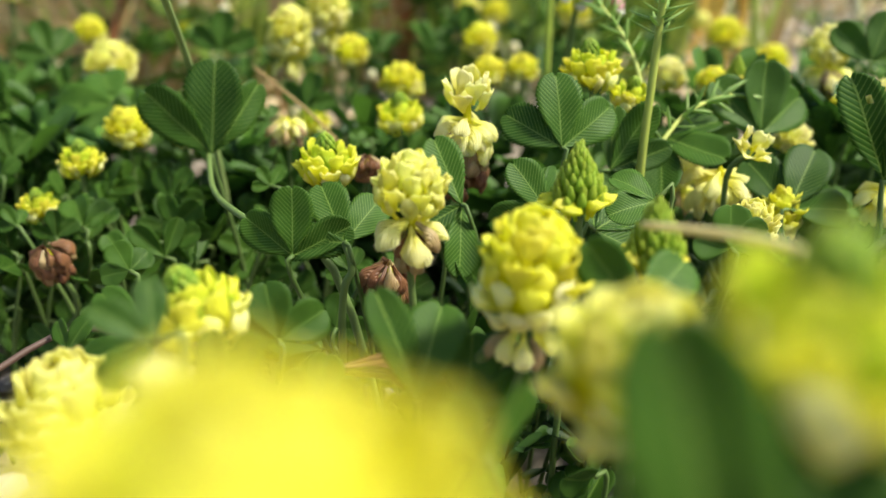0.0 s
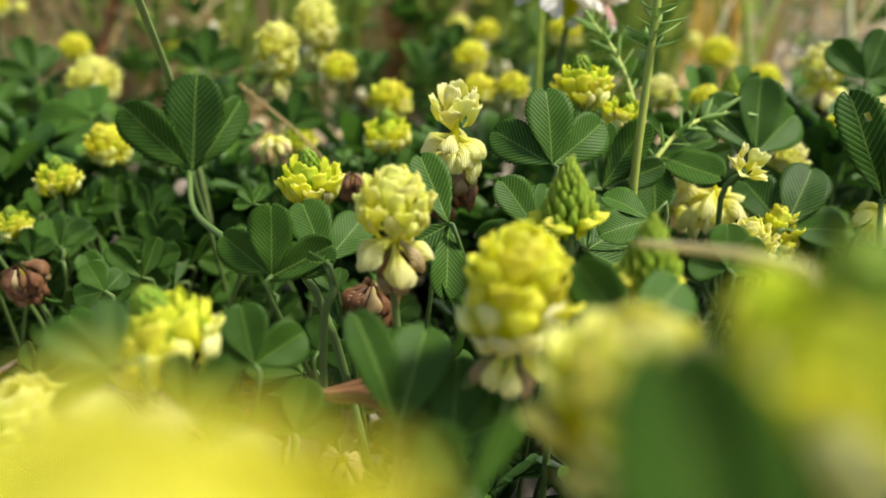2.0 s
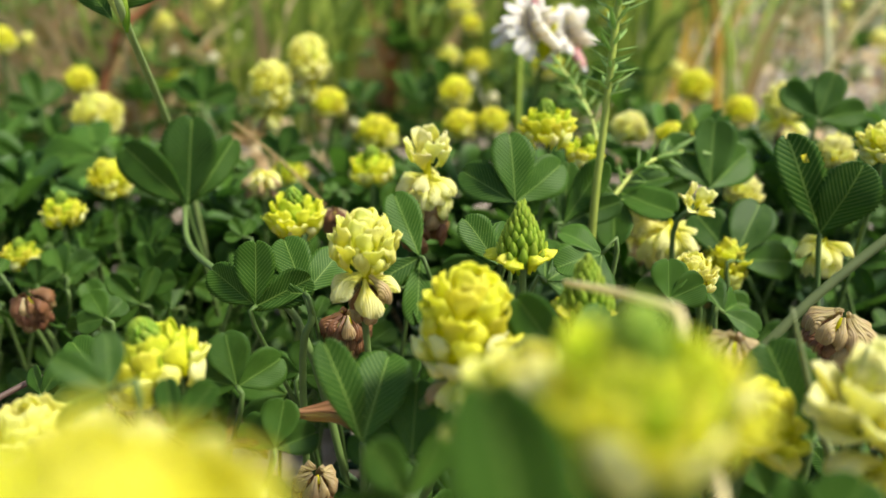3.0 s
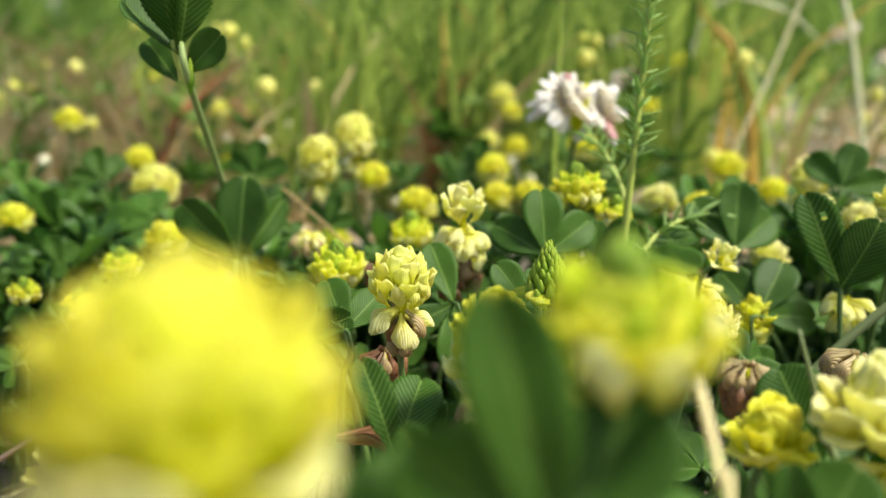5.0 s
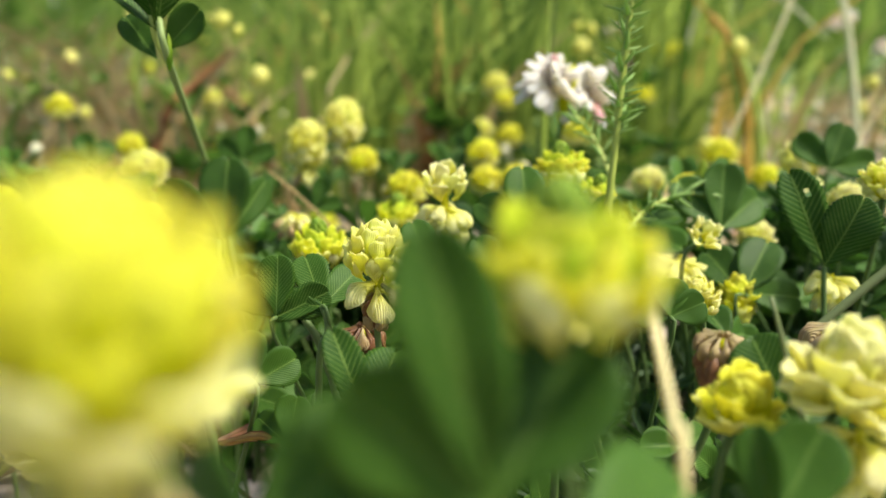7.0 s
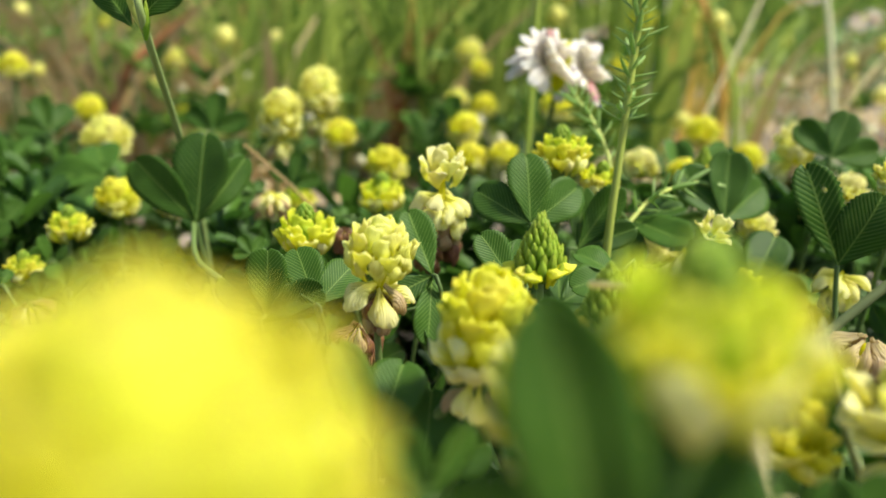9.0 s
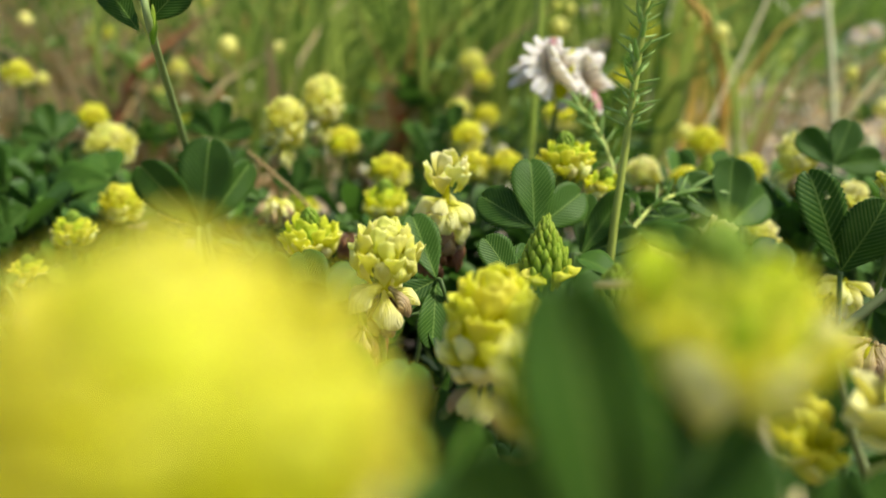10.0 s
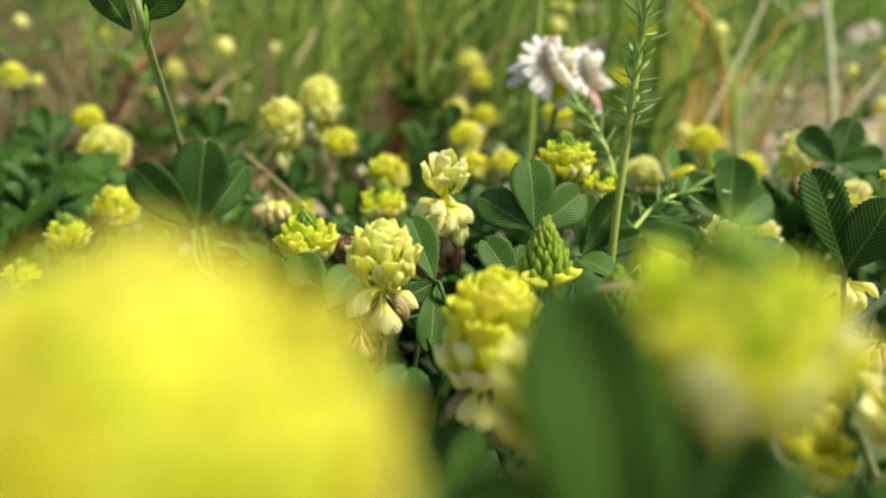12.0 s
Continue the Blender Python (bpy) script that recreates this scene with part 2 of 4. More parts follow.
# ---- florets ----
def floret_mesh(material, seed, flare=0.24):
    """One pea-like floret: a narrow claw that widens into an arched, ribbed fan with a wavy rim. Length 1 along y, back to +z."""
    rnd = random.Random(seed)
    nu, nv = 9, 5
    a, b, c = (rnd.uniform(0, 6.28) for _ in range(3))
    lean, point = rnd.uniform(-0.06, 0.06), rnd.uniform(-0.01, 0.06)
    verts, uvs, faces = [], [], []
    for below in (False, True):
        for i in range(nu + 1):
            u = i / nu
            s = min(1.0, u / 0.78)
            w = 0.07 + 0.40 * s * s * (3 - 2 * s)
            if u > 0.78:
                w *= math.sqrt(1 - ((u - 0.78) / 0.31) ** 2)
            for j in range(-nv, nv + 1):
                v = j / nv
                x = v * w * (1 + 0.06 * math.sin(9 * u + a) * abs(v))
                y = u + point * (1 - abs(v)) * u ** 4 + 0.040 * math.sin(5 * v + a) * u ** 5 + (0.026 if j % 2 else -0.014) * u ** 6
                z = 0.30 * (1 - v * v) * math.sin(math.pi * min(1.0, 0.10 + 0.66 * u)) - 0.10 * u * u + flare * max(0.0, u - 0.7) / 0.3 + 0.035 * math.sin(4.5 * v + b) * u ** 3 + (0.014 if j % 2 else -0.010) * u ** 2
                if below:
                    z -= 0.025 + 0.15 * (1 - v * v) * math.sin(math.pi * u)
                verts.append((x + lean * u, y, z))
                uvs.append((0.5 + 0.45 * v, u))
    row = 2 * nv + 1
    sheet = (nu + 1) * row
    for i in range(nu):
        for j in range(2 * nv):
            k = i * row + j
            faces.append((k, k + 1, k + row + 1, k + row))
            faces.append((sheet + k, sheet + k + row, sheet + k + row + 1, sheet + k + 1))
    rim = [j for j in range(row)] + [i * row + row - 1 for i in range(1, nu + 1)] + [nu * row + j for j in range(row - 2, -1, -1)] + [i * row for i in range(nu - 1, 0, -1)]
    for p, q in zip(rim, rim[1:] + rim[:1]):
        faces.append((p, sheet + p, sheet + q, q))
    return mesh_from("floret", verts, faces, material, uvs)


def pod_mesh(material, seed, slim=False):
    """A closed floret: a narrow claw and a plump, ribbed, faintly pointed end."""
    rnd = random.Random(seed)
    rows = [(0.0, 0.06, 0.06), (0.22, 0.08, 0.08), (0.45, 0.16, 0.14), (0.65, 0.29, 0.19), (0.82, 0.36, 0.18), (0.94, 0.30, 0.11), (1.0, 0.16, 0.03)]
    if slim:
        rows = [(0.0, 0.08, 0.08), (0.25, 0.14, 0.12), (0.5, 0.20, 0.16), (0.7, 0.22, 0.16), (0.85, 0.20, 0.12), (0.95, 0.14, 0.07), (1.0, 0.06, 0.02)]
    ring, verts, uvs, faces = 16, [], [], []
    lean = rnd.uniform(-0.05, 0.05)
    waves = [rnd.uniform(0, 6.28) for _ in range(3)]
    for y, w, t in rows:
        for k in range(ring):
            a = 2 * math.pi * k / ring
            x, z = math.sin(a), math.cos(a)
            edge = 1 + (0.13 * math.sin(3 * a + waves[0]) * (y > 0.6)) + 0.06 * math.sin(5 * a + waves[1]) + 0.05 * math.sin(8 * a + waves[2]) * (y > 0.85)
            yy = y + 0.07 * math.cos(2 * a + waves[2]) * (y > 0.7) + (0.05 * (1 - abs(x)) if y > 0.9 else 0.0)
            rise = z * (1.28 if k == 0 else 1.0) * (0.55 if z < -0.2 else 1.0)
            verts.append((x * w * edge + lean * y, yy, rise * t - 0.3 * max(0.0, y - 0.45) ** 2 + 0.06 * math.sin(math.pi * y)))
            uvs.append((0.5 + x * w, y))
    for i in range(len(rows) - 1):
        for k in range(ring):
            q = (k + 1) % ring
            faces.append((i * ring + k, i * ring + q, (i + 1) * ring + q, (i + 1) * ring + k))
    faces.append(tuple((len(rows) - 1) * ring + k for k in range(ring)))
    return mesh_from("floret", verts, faces, material, uvs)


def bud_mesh(material):
    rows = [(0.0, 0.10), (0.2, 0.22), (0.45, 0.27), (0.7, 0.20), (0.9, 0.10), (1.0, 0.02)]
    verts, uvs, faces, ring = [], [], [], 8
    for y, w in rows:
        for k in range(ring):
            a = 2 * math.pi * k / ring
            verts.append((math.sin(a) * w, y, math.cos(a) * w * 0.9 - 0.12 * y * y))
            uvs.append((0.5 + math.sin(a) * w, y))
    for i in range(len(rows) - 1):
        for k in range(ring):
            q = (k + 1) % ring
            faces.append((i * ring + k, i * ring + q, (i + 1) * ring + q, (i + 1) * ring + k))
    return mesh_from("bud", verts, faces, material, uvs)


def fans(material, n=5):
    return [floret_mesh(material, 10 + i) for i in range(n)]


def pods(material, n=3, slim=False):
    return [pod_mesh(material, 30 + i, slim) for i in range(n)]


FANS = {"yellow": fans(YELLOW), "lemon": fans(LEMON), "cream": fans(CREAM), "greenish": fans(GREENISH)}
PODS = {"yellow": pods(YELLOW), "lemon": pods(LEMON), "cream": pods(CREAM), "tan": pods(TAN), "brown": pods(BROWN), "greenish": pods(GREENISH), "white": pods(WHITE, 3, True), "rosy": pods(ROSY, 2, True),
        "maroon": pods(MAROON, 2, True), "bud": [bud_mesh(BUD)]}


def core_mesh(w, h, material):
    """The closed inside of a head, on which the florets sit."""
    verts, faces, uvs = [], [], []
    for i in range(7):
        t = math.pi * (0.04 + 0.92 * i / 6)
        for k in range(10):
            a = 2 * math.pi * k / 10
            verts.append((math.sin(t) * math.cos(a) * w, math.sin(t) * math.sin(a) * w, -math.cos(t) * h))
            uvs.append((0.5, 0.2))
    for i in range(6):
        for k in range(10):
            q = (k + 1) % 10
            faces.append((i * 10 + k, i * 10 + q, i * 10 + 10 + q, i * 10 + 10 + k))
    return mesh_from("core", verts, faces, material, uvs)


def put_floret(head, kind, z0, az, elev, length, rnd, out=0.0, name="floret", wide=1.0, thick=None, upright=False, closed=False):
    """A floret on the head's axis at height z0, pointing outwards at az and up at elev degrees."""
    loose = 0.5 if name == "bud" else 1.0
    e = radians(elev + rnd.uniform(-11, 11) * loose)
    az = az + rnd.uniform(-0.22, 0.22) * loose
    r = Vector((math.cos(az), math.sin(az), 0))
    d = r * math.cos(e) + Vector((0, 0, math.sin(e)))
    up = Vector((0, 0, 1)) * math.cos(e) - r * math.sin(e)
    m = frame_of(d, -up if upright else up)
    s = length * rnd.uniform(0.9, 1.1)
    me = rnd.choice(FANS[kind] if upright and not closed and kind in FANS else PODS[kind])
    m = Matrix.Translation(Vector((0, 0, z0)) + r * out) @ m @ Matrix.Diagonal((s * wide, s, s * (thick or wide), 1))
    return part(name, me, head, m)


GOLD = math.radians(137.508)


def dome(head, kinds, w, rnd, n, hi, lo, r, length, splay=12.0, tall=1.0, z0=0.0, name="floret", wide=1.0, thick=None, closed=1.0):
    """n florets in a spiral over a rounded head of radius r, from latitude hi down to lo: each lies up along the surface, its tip splayed out by some degrees. Past the share closed they are folded and plump."""
    for i in range(n):
        s = (i + 0.5) / n
        lat = hi * (1 - s ** 0.8) + lo * s ** 0.8
        elev, long = 90 + 0.75 * lat - splay * (0.55 + 0.9 * s), w * length * (0.9 + 0.15 * s)
        out = w * r * math.cos(radians(lat)) - 0.55 * long * math.cos(radians(elev))
        put_floret(head, kinds(s) if callable(kinds) else kinds, z0 + w * r * tall * math.sin(radians(lat)) - 0.55 * long * math.sin(radians(elev)), i * GOLD,
                   elev, long, rnd, out, name, wide, thick, True, s > closed + 0.1 * math.sin(5 * i))


def skirt(head, kinds, w, rnd, n, z, droop, length, wide=0.72):
    """Faded florets that hang round the stalk, narrow above and plump below."""
    for i in range(n):
        kind = kinds[i % len(kinds)]
        put_floret(head, kind, z - w * 0.06 * (i % 3), i * 2 * math.pi / n, droop - 14 * (i % 2), w * length, rnd, w * 0.04, wide=wide, thick=1.1)


def fill_head(head, kind, w, rnd, tone):
    """The florets of one head; w is its width. Heads open from below: buds on top, fresh florets, then faded hanging ones."""
    top, low = tone
    two = lambda s: top if s < 0.58 + 0.1 * rnd.random() else low if s < 0.86 else "cream"
    if kind in ("full", "ball"):
        dome(head, two, w, rnd, 54, 80, -44, 0.39, 0.36, 26, 1.0, wide=0.95, closed=0.72)
        if kind == "ball":
            skirt(head, (low, low, "tan"), w, rnd, 9, -w * 0.36, -48, 0.40)
    elif kind == "open":
        dome(head, top, w, rnd, 9, 74, 30, 0.30, 0.52, 8, 1.0, w * 0.04, wide=1.25)
        dome(head, lambda s: low if s > 0.5 else top, w, rnd, 15, 24, -34, 0.40, 0.50, 34, 1.0, -w * 0.04, wide=1.25)
    elif kind == "tall":
        dome(head, two, w, rnd, 52, 80, -50, 0.38, 0.38, 24, 1.35, w * 0.06, wide=1.0, closed=0.50)
        skirt(head, (low, low, "tan"), w, rnd, 8, -w * 0.42, -42, 0.40)
    elif kind == "young":
        dome(head, "bud", w, rnd, 38, 85, -30, 0.145, 0.18, 6, 1.5, w * 0.36, "bud", 0.9)
        dome(head, lambda s: "greenish" if s < 0.25 else two(s), w, rnd, 34, 54, -24, 0.38, 0.37, 17, 0.95, -w * 0.02, wide=0.95, closed=0.7)
    elif kind == "cone":
        for i in range(84):
            s = i / 83
            put_floret(head, "bud", w * (0.64 - 0.88 * s), i * GOLD, 84 - 20 * s, w * (0.20 + 0.15 * s), rnd, w * (0.02 + 0.29 * s ** 0.8), "bud", 0.85, upright=True)
        for i in range(8):
            put_floret(head, top if i % 3 else "greenish", -w * 0.34, i * 2 * math.pi / 8, 52, w * 0.42, rnd, w * 0.20, wide=1.1, thick=1.7)
    elif kind == "twotier":
        dome(head, top, w, rnd, 42, 80, -44, 0.41, 0.35, 11, 1.0, w * 0.26, wide=0.98, closed=0.62)
        skirt(head, (low, low, low, "tan"), w, rnd, 11, -w * 0.18, -26, 0.54, 0.84)
        for i in range(16):
            put_floret(head, "tan" if i % 3 else "brown", -w * (0.36 + 0.2 * (i % 2)), i * GOLD, -66, w * 0.34, rnd, w * 0.08, wide=0.85, thick=1.1)
    elif kind == "crown":
        dome(head, top, w, rnd, 12, 70, -30, 0.25, 0.32, 20, 0.9, w * 0.42, wide=0.95, closed=0.8)
        skirt(head, (low, low), w, rnd, 12, w * 0.10, -16, 0.42, 0.85)
        skirt(head, (low, low, low, "tan"), w, rnd, 12, -w * 0.02, -40, 0.42, 0.8)
        for i in range(20):
            put_floret(head, "tan" if i % 3 == 0 else "brown", -w * (0.28 + 0.15 * (i % 3)), i * GOLD, -72, w * 0.34, rnd, w * 0.17, wide=0.9, thick=1.1)
    elif kind == "hanging" and low == "brown":
        for k, (n, z, droop, length) in enumerate(((12, 0.34, -44, 0.40), (14, 0.18, -56, 0.40), (12, 0.0, -68, 0.36))):
            for i in range(n):
                put_floret(head, "tan" if (i + k) % 6 == 0 or top == "tan" and k == 0 else "brown", w * z, (i + 0.5 * k) * 2 * math.pi / n, droop, w * length * rnd.uniform(0.85, 1.1), rnd, w * 0.10, wide=0.8, thick=1.2)
    elif kind == "hanging":
        skirt(head, (top, top, low), w, rnd, 10, w * 0.20, -16, 0.48)
        skirt(head, (low, top), w, rnd, 10, w * 0.05, -44, 0.48)
    elif kind == "few":
        dome(head, top, w, rnd, 9, 60, -40, 0.30, 0.46, 30, 1.0, w * 0.1, wide=0.9)
    elif kind == "white":
        for i in range(60):
            side = 1 if i % 2 else -1
            s = (i // 2 + 0.5) / 30
            az = i * GOLD
            m = frame_of((math.cos(az) * math.sin(s * 2.1), math.sin(az) * math.sin(s * 2.1), math.cos(s * 2.1)), (0.1, -0.2, 1))
            o = Vector((side * w * 0.23, 0, w * (-0.08 * side)))
            k = w * rnd.uniform(0.22, 0.30)
            part("floret", rnd.choice(PODS["rosy" if rnd.random() < 0.13 else "white"]), head,
                 Matrix.Translation(o + m.to_3x3().col[1] * w * 0.05) @ m @ Matrix.Diagonal((k * 1.02, k, k * 1.02, 1)))
    elif kind == "dead":
        dome(head, "maroon", w, rnd, 30, 80, -45, 0.36, 0.40, 40, 1.0, 0.0, wide=1.3)


TONES = {"fresh": ("yellow", "lemon"), "pale": ("lemon", "cream"), "cream": ("cream", "cream"), "ripe": ("yellow", "cream"), "fading": ("cream", "tan"),
         "brown": ("tan", "brown"), "rust": ("brown", "brown")}
SHAPES = {"full": "full round head", "tall": "tall full head", "ball": "full round head, faded skirt", "young": "half-open with green bud tip", "cone": "green bud cone, few florets open",
          "twotier": "two-tiered head, lower florets browning", "crown": "upright florets over hanging skirt",
          "open": "broad open head", "hanging": "faded head of hanging florets", "few": "sparse head of folded florets"}
COLOURS = {"fresh": "bright yellow", "pale": "pale lemon yellow", "cream": "creamy yellow", "ripe": "bright yellow and cream", "fading": "cream and tan", "brown": "dry tan and brown", "rust": "dry rusty brown"}
CORES = {"full": (0.34, 0.34), "ball": (0.34, 0.36), "tall": (0.32, 0.46), "open": (0.24, 0.28), "young": (0.24, 0.24), "cone": (0.20, 0.36), "twotier": (0.10, 0.36), "crown": (0.06, 0.4)}
count = [0]


def clover_flower(kind, x, y, z, mm, tone="pale", lean=(0.0, 0.0), foot=None, stalk=STEM, name="clover_flower", label="", category="clover flower"):
    """A flower head, centre at x, y, z and mm wide, on a stalk that rises from the ground."""
    count[0] += 1
    rnd = random.Random(100 + count[0])
    w = mm / 1000.0
    if foot is None:
        foot = (x + rnd.uniform(-0.018, 0.018), y + rnd.uniform(0.0, 0.02))
    text = label or COLOURS[tone] + " clover, " + SHAPES[kind] + ", thin stalk"
    base = thing(name, (foot[0], foot[1], 0), text, category, "clover flowers")
    axis = Vector((lean[0], lean[1], 1)).normalized()
    centre = Vector((x - foot[0], y - foot[1], z))
    neck = centre - axis * w * 0.3
    pts = [(0, 0, -0.004), (neck.x * 0.35, neck.y * 0.45, neck.z * 0.45), neck - axis * w * 0.8, neck + axis * w * 0.3]
    part("stalk", stem_mesh(pts, (0.00055, 0.0004 + w * 0.01), stalk), base)
    m = Matrix.Translation(centre) @ axis.to_track_quat("Z", "Y").to_matrix().to_4x4() @ Matrix.Rotation(0.25 if kind == "white" else rnd.uniform(0, 6.28), 4, "Z")
    head = part("flower_head", core_mesh(w * CORES.get(kind, (0.07, 0.3))[0], w * CORES.get(kind, (0.07, 0.3))[1], BUD if kind == "cone" else YELLOW), base, m)
    fill_head(head, kind, w, rnd, TONES.get(tone, ("cream", "cream")))
    return base


# ---- leaves ----
def leaflet_mesh(width, seed, hole=False, flat=False):
    """A leaflet 1 long: wedge-shaped base, broad toothed end, folded along the midrib."""
    rnd = random.Random(seed)
    nu, nv = 36, 4
    fold, curl, twist = (rnd.uniform(0.16, 0.34) if flat else rnd.uniform(0.30, 0.60)), rnd.uniform(-0.12, 0.22), rnd.uniform(-0.22, 0.22)
    verts, uvs, faces = [], [], []

    def at(u, v, below):
        if u < 0.66:
            w = width * 0.5 * (0.04 + 0.96 * math.sin(0.5 * math.pi * u / 0.66) ** 1.15)
        else:
            w = width * 0.5 * math.sqrt(max(0.0, 1 - ((u - 0.66) / 0.345) ** 2.3)) + 0.004
        tooth = (1.075 if round(u * nu) % 2 else 0.975) if abs(v) > 0.95 and u > 0.3 else 1.0
        x = v * w * tooth
        y = u - 0.05 * (1 - min(1.0, abs(v) * 2.2)) * max(0.0, u - 0.9) * 10
        z = abs(x) * fold - curl * u * u + twist * x * u - 0.010 * math.sin(u * 7 + seed) + 0.012 * v * math.sin(u * 11 + 2 * seed) - (0.012 if below else 0.0)
        return (x, y, z), (0.5 + x, u)

    for below in (False, True):
        for i in range(nu + 1):
            for j in range(-nv, nv + 1):
                p, t = at(i / nu, j / nv, below)
                verts.append(p)
                uvs.append(t)
    row, sheet = 2 * nv + 1, (nu + 1) * (2 * nv + 1)
    for i in range(nu):
        for j in range(2 * nv):
            if hole and 25 <= i <= 27 and 5 <= j <= 5:
                continue
            a = i * row + j
            faces.append((a, a + 1, a + row + 1, a + row))
            faces.append((sheet + a, sheet + a + row, sheet + a + row + 1, sheet + a + 1))
    rim = [j for j in range(row)] + [i * row + row - 1 for i in range(1, nu + 1)] + [nu * row + j for j in range(row - 2, -1, -1)] + [i * row for i in range(nu - 1, 0, -1)]
    for a, b in zip(rim, rim[1:] + rim[:1]):
        faces.append((a, sheet + a, sheet + b, b))
    return mesh_from("leaflet", verts, faces, LEAF, uvs)


WIDTHS = (0.3, 0.42, 0.5, 0.55, 0.6, 0.62, 0.7, 0.75, 0.8, 0.9, 0.95, 0.36)
LEAFLETS = {w: [leaflet_mesh(w, 3 * i + k, False, k < 2) for k in range(3)] for i, w in enumerate(WIDTHS)}
HOLED = leaflet_mesh(0.42, 5, True, True)


def clover_leaf(base, tip, spread=60, width=0.62, face=(0.0, -0.75, 0.8), foot=None, holed=False, label="", flat=True, sides=None):
    """Three leaflets from one point; the middle one runs from base to tip. The petiole comes up from the ground."""
    count[0] += 1
    rnd = random.Random(500 + count[0])
    base, tip = Vector(base), Vector(tip)
    if foot is None:
        foot = (base.x + rnd.uniform(-0.012, 0.012), base.y + rnd.uniform(0.0, 0.014))
    ob = thing("clover_leaf", (foot[0], foot[1], 0), label or "dark green clover leaf of three toothed, veined leaflets", "clover leaf", "clover leaves")
    o = base - ob.matrix_basis.translation
    size = (tip - base).length
    d = (tip - base).normalized()
    m = frame_of(d, face)
    part("petiole", stem_mesh([(0, 0, -0.004), (o.x * 0.3, o.y * 0.4, o.z * 0.5), o - d * 0.003, o], (0.00045, 0.00035), STEM, 10, 6), ob)
    for k, a in enumerate((0, *(sides or (spread, -spread)))):
        s = size * (1.0 if k == 0 else rnd.uniform(0.84, 0.98))
        me = HOLED if holed and k == 0 else rnd.choice(LEAFLETS[min(WIDTHS, key=lambda v: abs(v - width))][:2 if flat else 3])
        q = Matrix.Translation(o) @ m @ Matrix.Rotation(radians(a + rnd.uniform(-6, 6)), 4, "Z") @ Matrix.Rotation(radians((rnd.uniform(-3, 5) if k == 0 else rnd.uniform(-14, -4)) if flat else rnd.uniform(-14, 14)), 4, "X") @ Matrix.Rotation(radians(-a * (0.12 if flat else 0.25)), 4, "Y")
        part("leaflet", me, ob, q @ Matrix.Diagonal((s, s, s, 1)))
    return ob


def tipped_leaf(base, tips, foot, label):
    """A leaf whose leaflets run from one base to known tips; a width of "holed" is the bitten one."""
    o = Vector((base[0] - foot[0], base[1] - foot[1], base[2]))
    ob = thing("clover_leaf", (foot[0], foot[1], 0), label, "clover leaf", "clover leaves")
    part("petiole", stem_mesh([(0, 0, -0.004), (o.x * 0.2, o.y * 0.3, o.z * 0.5), o * 0.93, o], (0.0006, 0.0004), STEM, 10, 6), ob)
    for k, (tip, width, face) in enumerate(tips):
        d = Vector(tip) - Vector(base)
        me = HOLED if width == "holed" else LEAFLETS[min(WIDTHS, key=lambda v: abs(v - width))][k % 2]
        part("leaflet", me, ob, Matrix.Translation(o) @ frame_of(d, face) @ Matrix.Diagonal([d.length] * 3 + [1]))
    return ob


# ---- ground ----
def ground_height(x, y):
    p = Vector((x, y, 0))
    return 0.006 * noise.noise(p * 18) + 0.003 * noise.noise(p * 70) + 0.0012 * noise.noise(p * 260) - 0.002


def build_ground():
    a = np.r_[-np.geomspace(2500, 0.42, 22), np.linspace(-0.4, 0.4, 150), np.geomspace(0.42, 2500, 22)]
    b = np.r_[-np.geomspace(2500, 0.2, 22) , np.linspace(-0.18, 0.9, 180), np.geomspace(0.95, 2500, 22)]
    verts = [(x, y, ground_height(x, y) if abs(x) < 2 and abs(y) < 2 else -0.002) for y in b for x in a]
    n = len(a)
    faces = [(j * n + i, j * n + i + 1, (j + 1) * n + i + 1, (j + 1) * n + i) for j in range(len(b) - 1) for i in range(n - 1)]
    ob = new("ground", mesh_from("ground", verts, faces, SOIL))
    tagged(ob, "dry brown soil with crumbs, pale patches and litter", "ground", kind="structure")


build_ground()

# ---- flowers in the middle, as they stand ----
clover_flower("twotier", -0.0041, 0.1112, 0.0657, 9.4, "pale", (0.02, -0.05), foot=(-0.001, 0.116))
clover_flower("tall", 0.0092, 0.0888, 0.0652, 11.3, "ripe", (0.06, -0.08), foot=(-0.004, 0.104))
clover_flower("crown", 0.0040, 0.1505, 0.0664, 12.8, "cream", (0.05, 0.0), foot=(0.006, 0.158))
clover_flower("cone", 0.0176, 0.1125, 0.0672, 8.8, "fresh", (-0.03, 0.0), foot=(0.0165, 0.12))
clover_flower("young", -0.0194, 0.1497, 0.0594, 10.5, "fresh", (-0.1, 0.0), foot=(-0.0175, 0.153))
clover_flower("hanging", -0.0140, 0.1620, 0.0555, 7.0, "rust")
clover_flower("hanging", -0.0076, 0.1201, 0.0510, 9.5, "rust", foot=(-0.003, 0.126))
clover_flower("hanging", -0.0702, 0.1519, 0.0410, 10.0, "rust", (-0.2, -0.2))
clover_flower("young", 0.0269, 0.1669, 0.0722, 10.5, "fresh", (-0.05, 0.0))
clover_flower("young", 0.0338, 0.1642, 0.0680, 7.4, "fresh", (0.25, 0.0))
clover_flower("cone", 0.0240, 0.0955, 0.0660, 8.2, "fresh", (-0.02, 0.0))
clover_flower("young", -0.0270, 0.0904, 0.0598, 11.5, "fresh", (-0.35, 0.1))
clover_flower("hanging", -0.0113, 0.1050, 0.0335, 8.5, "brown", (0.1, -0.1))

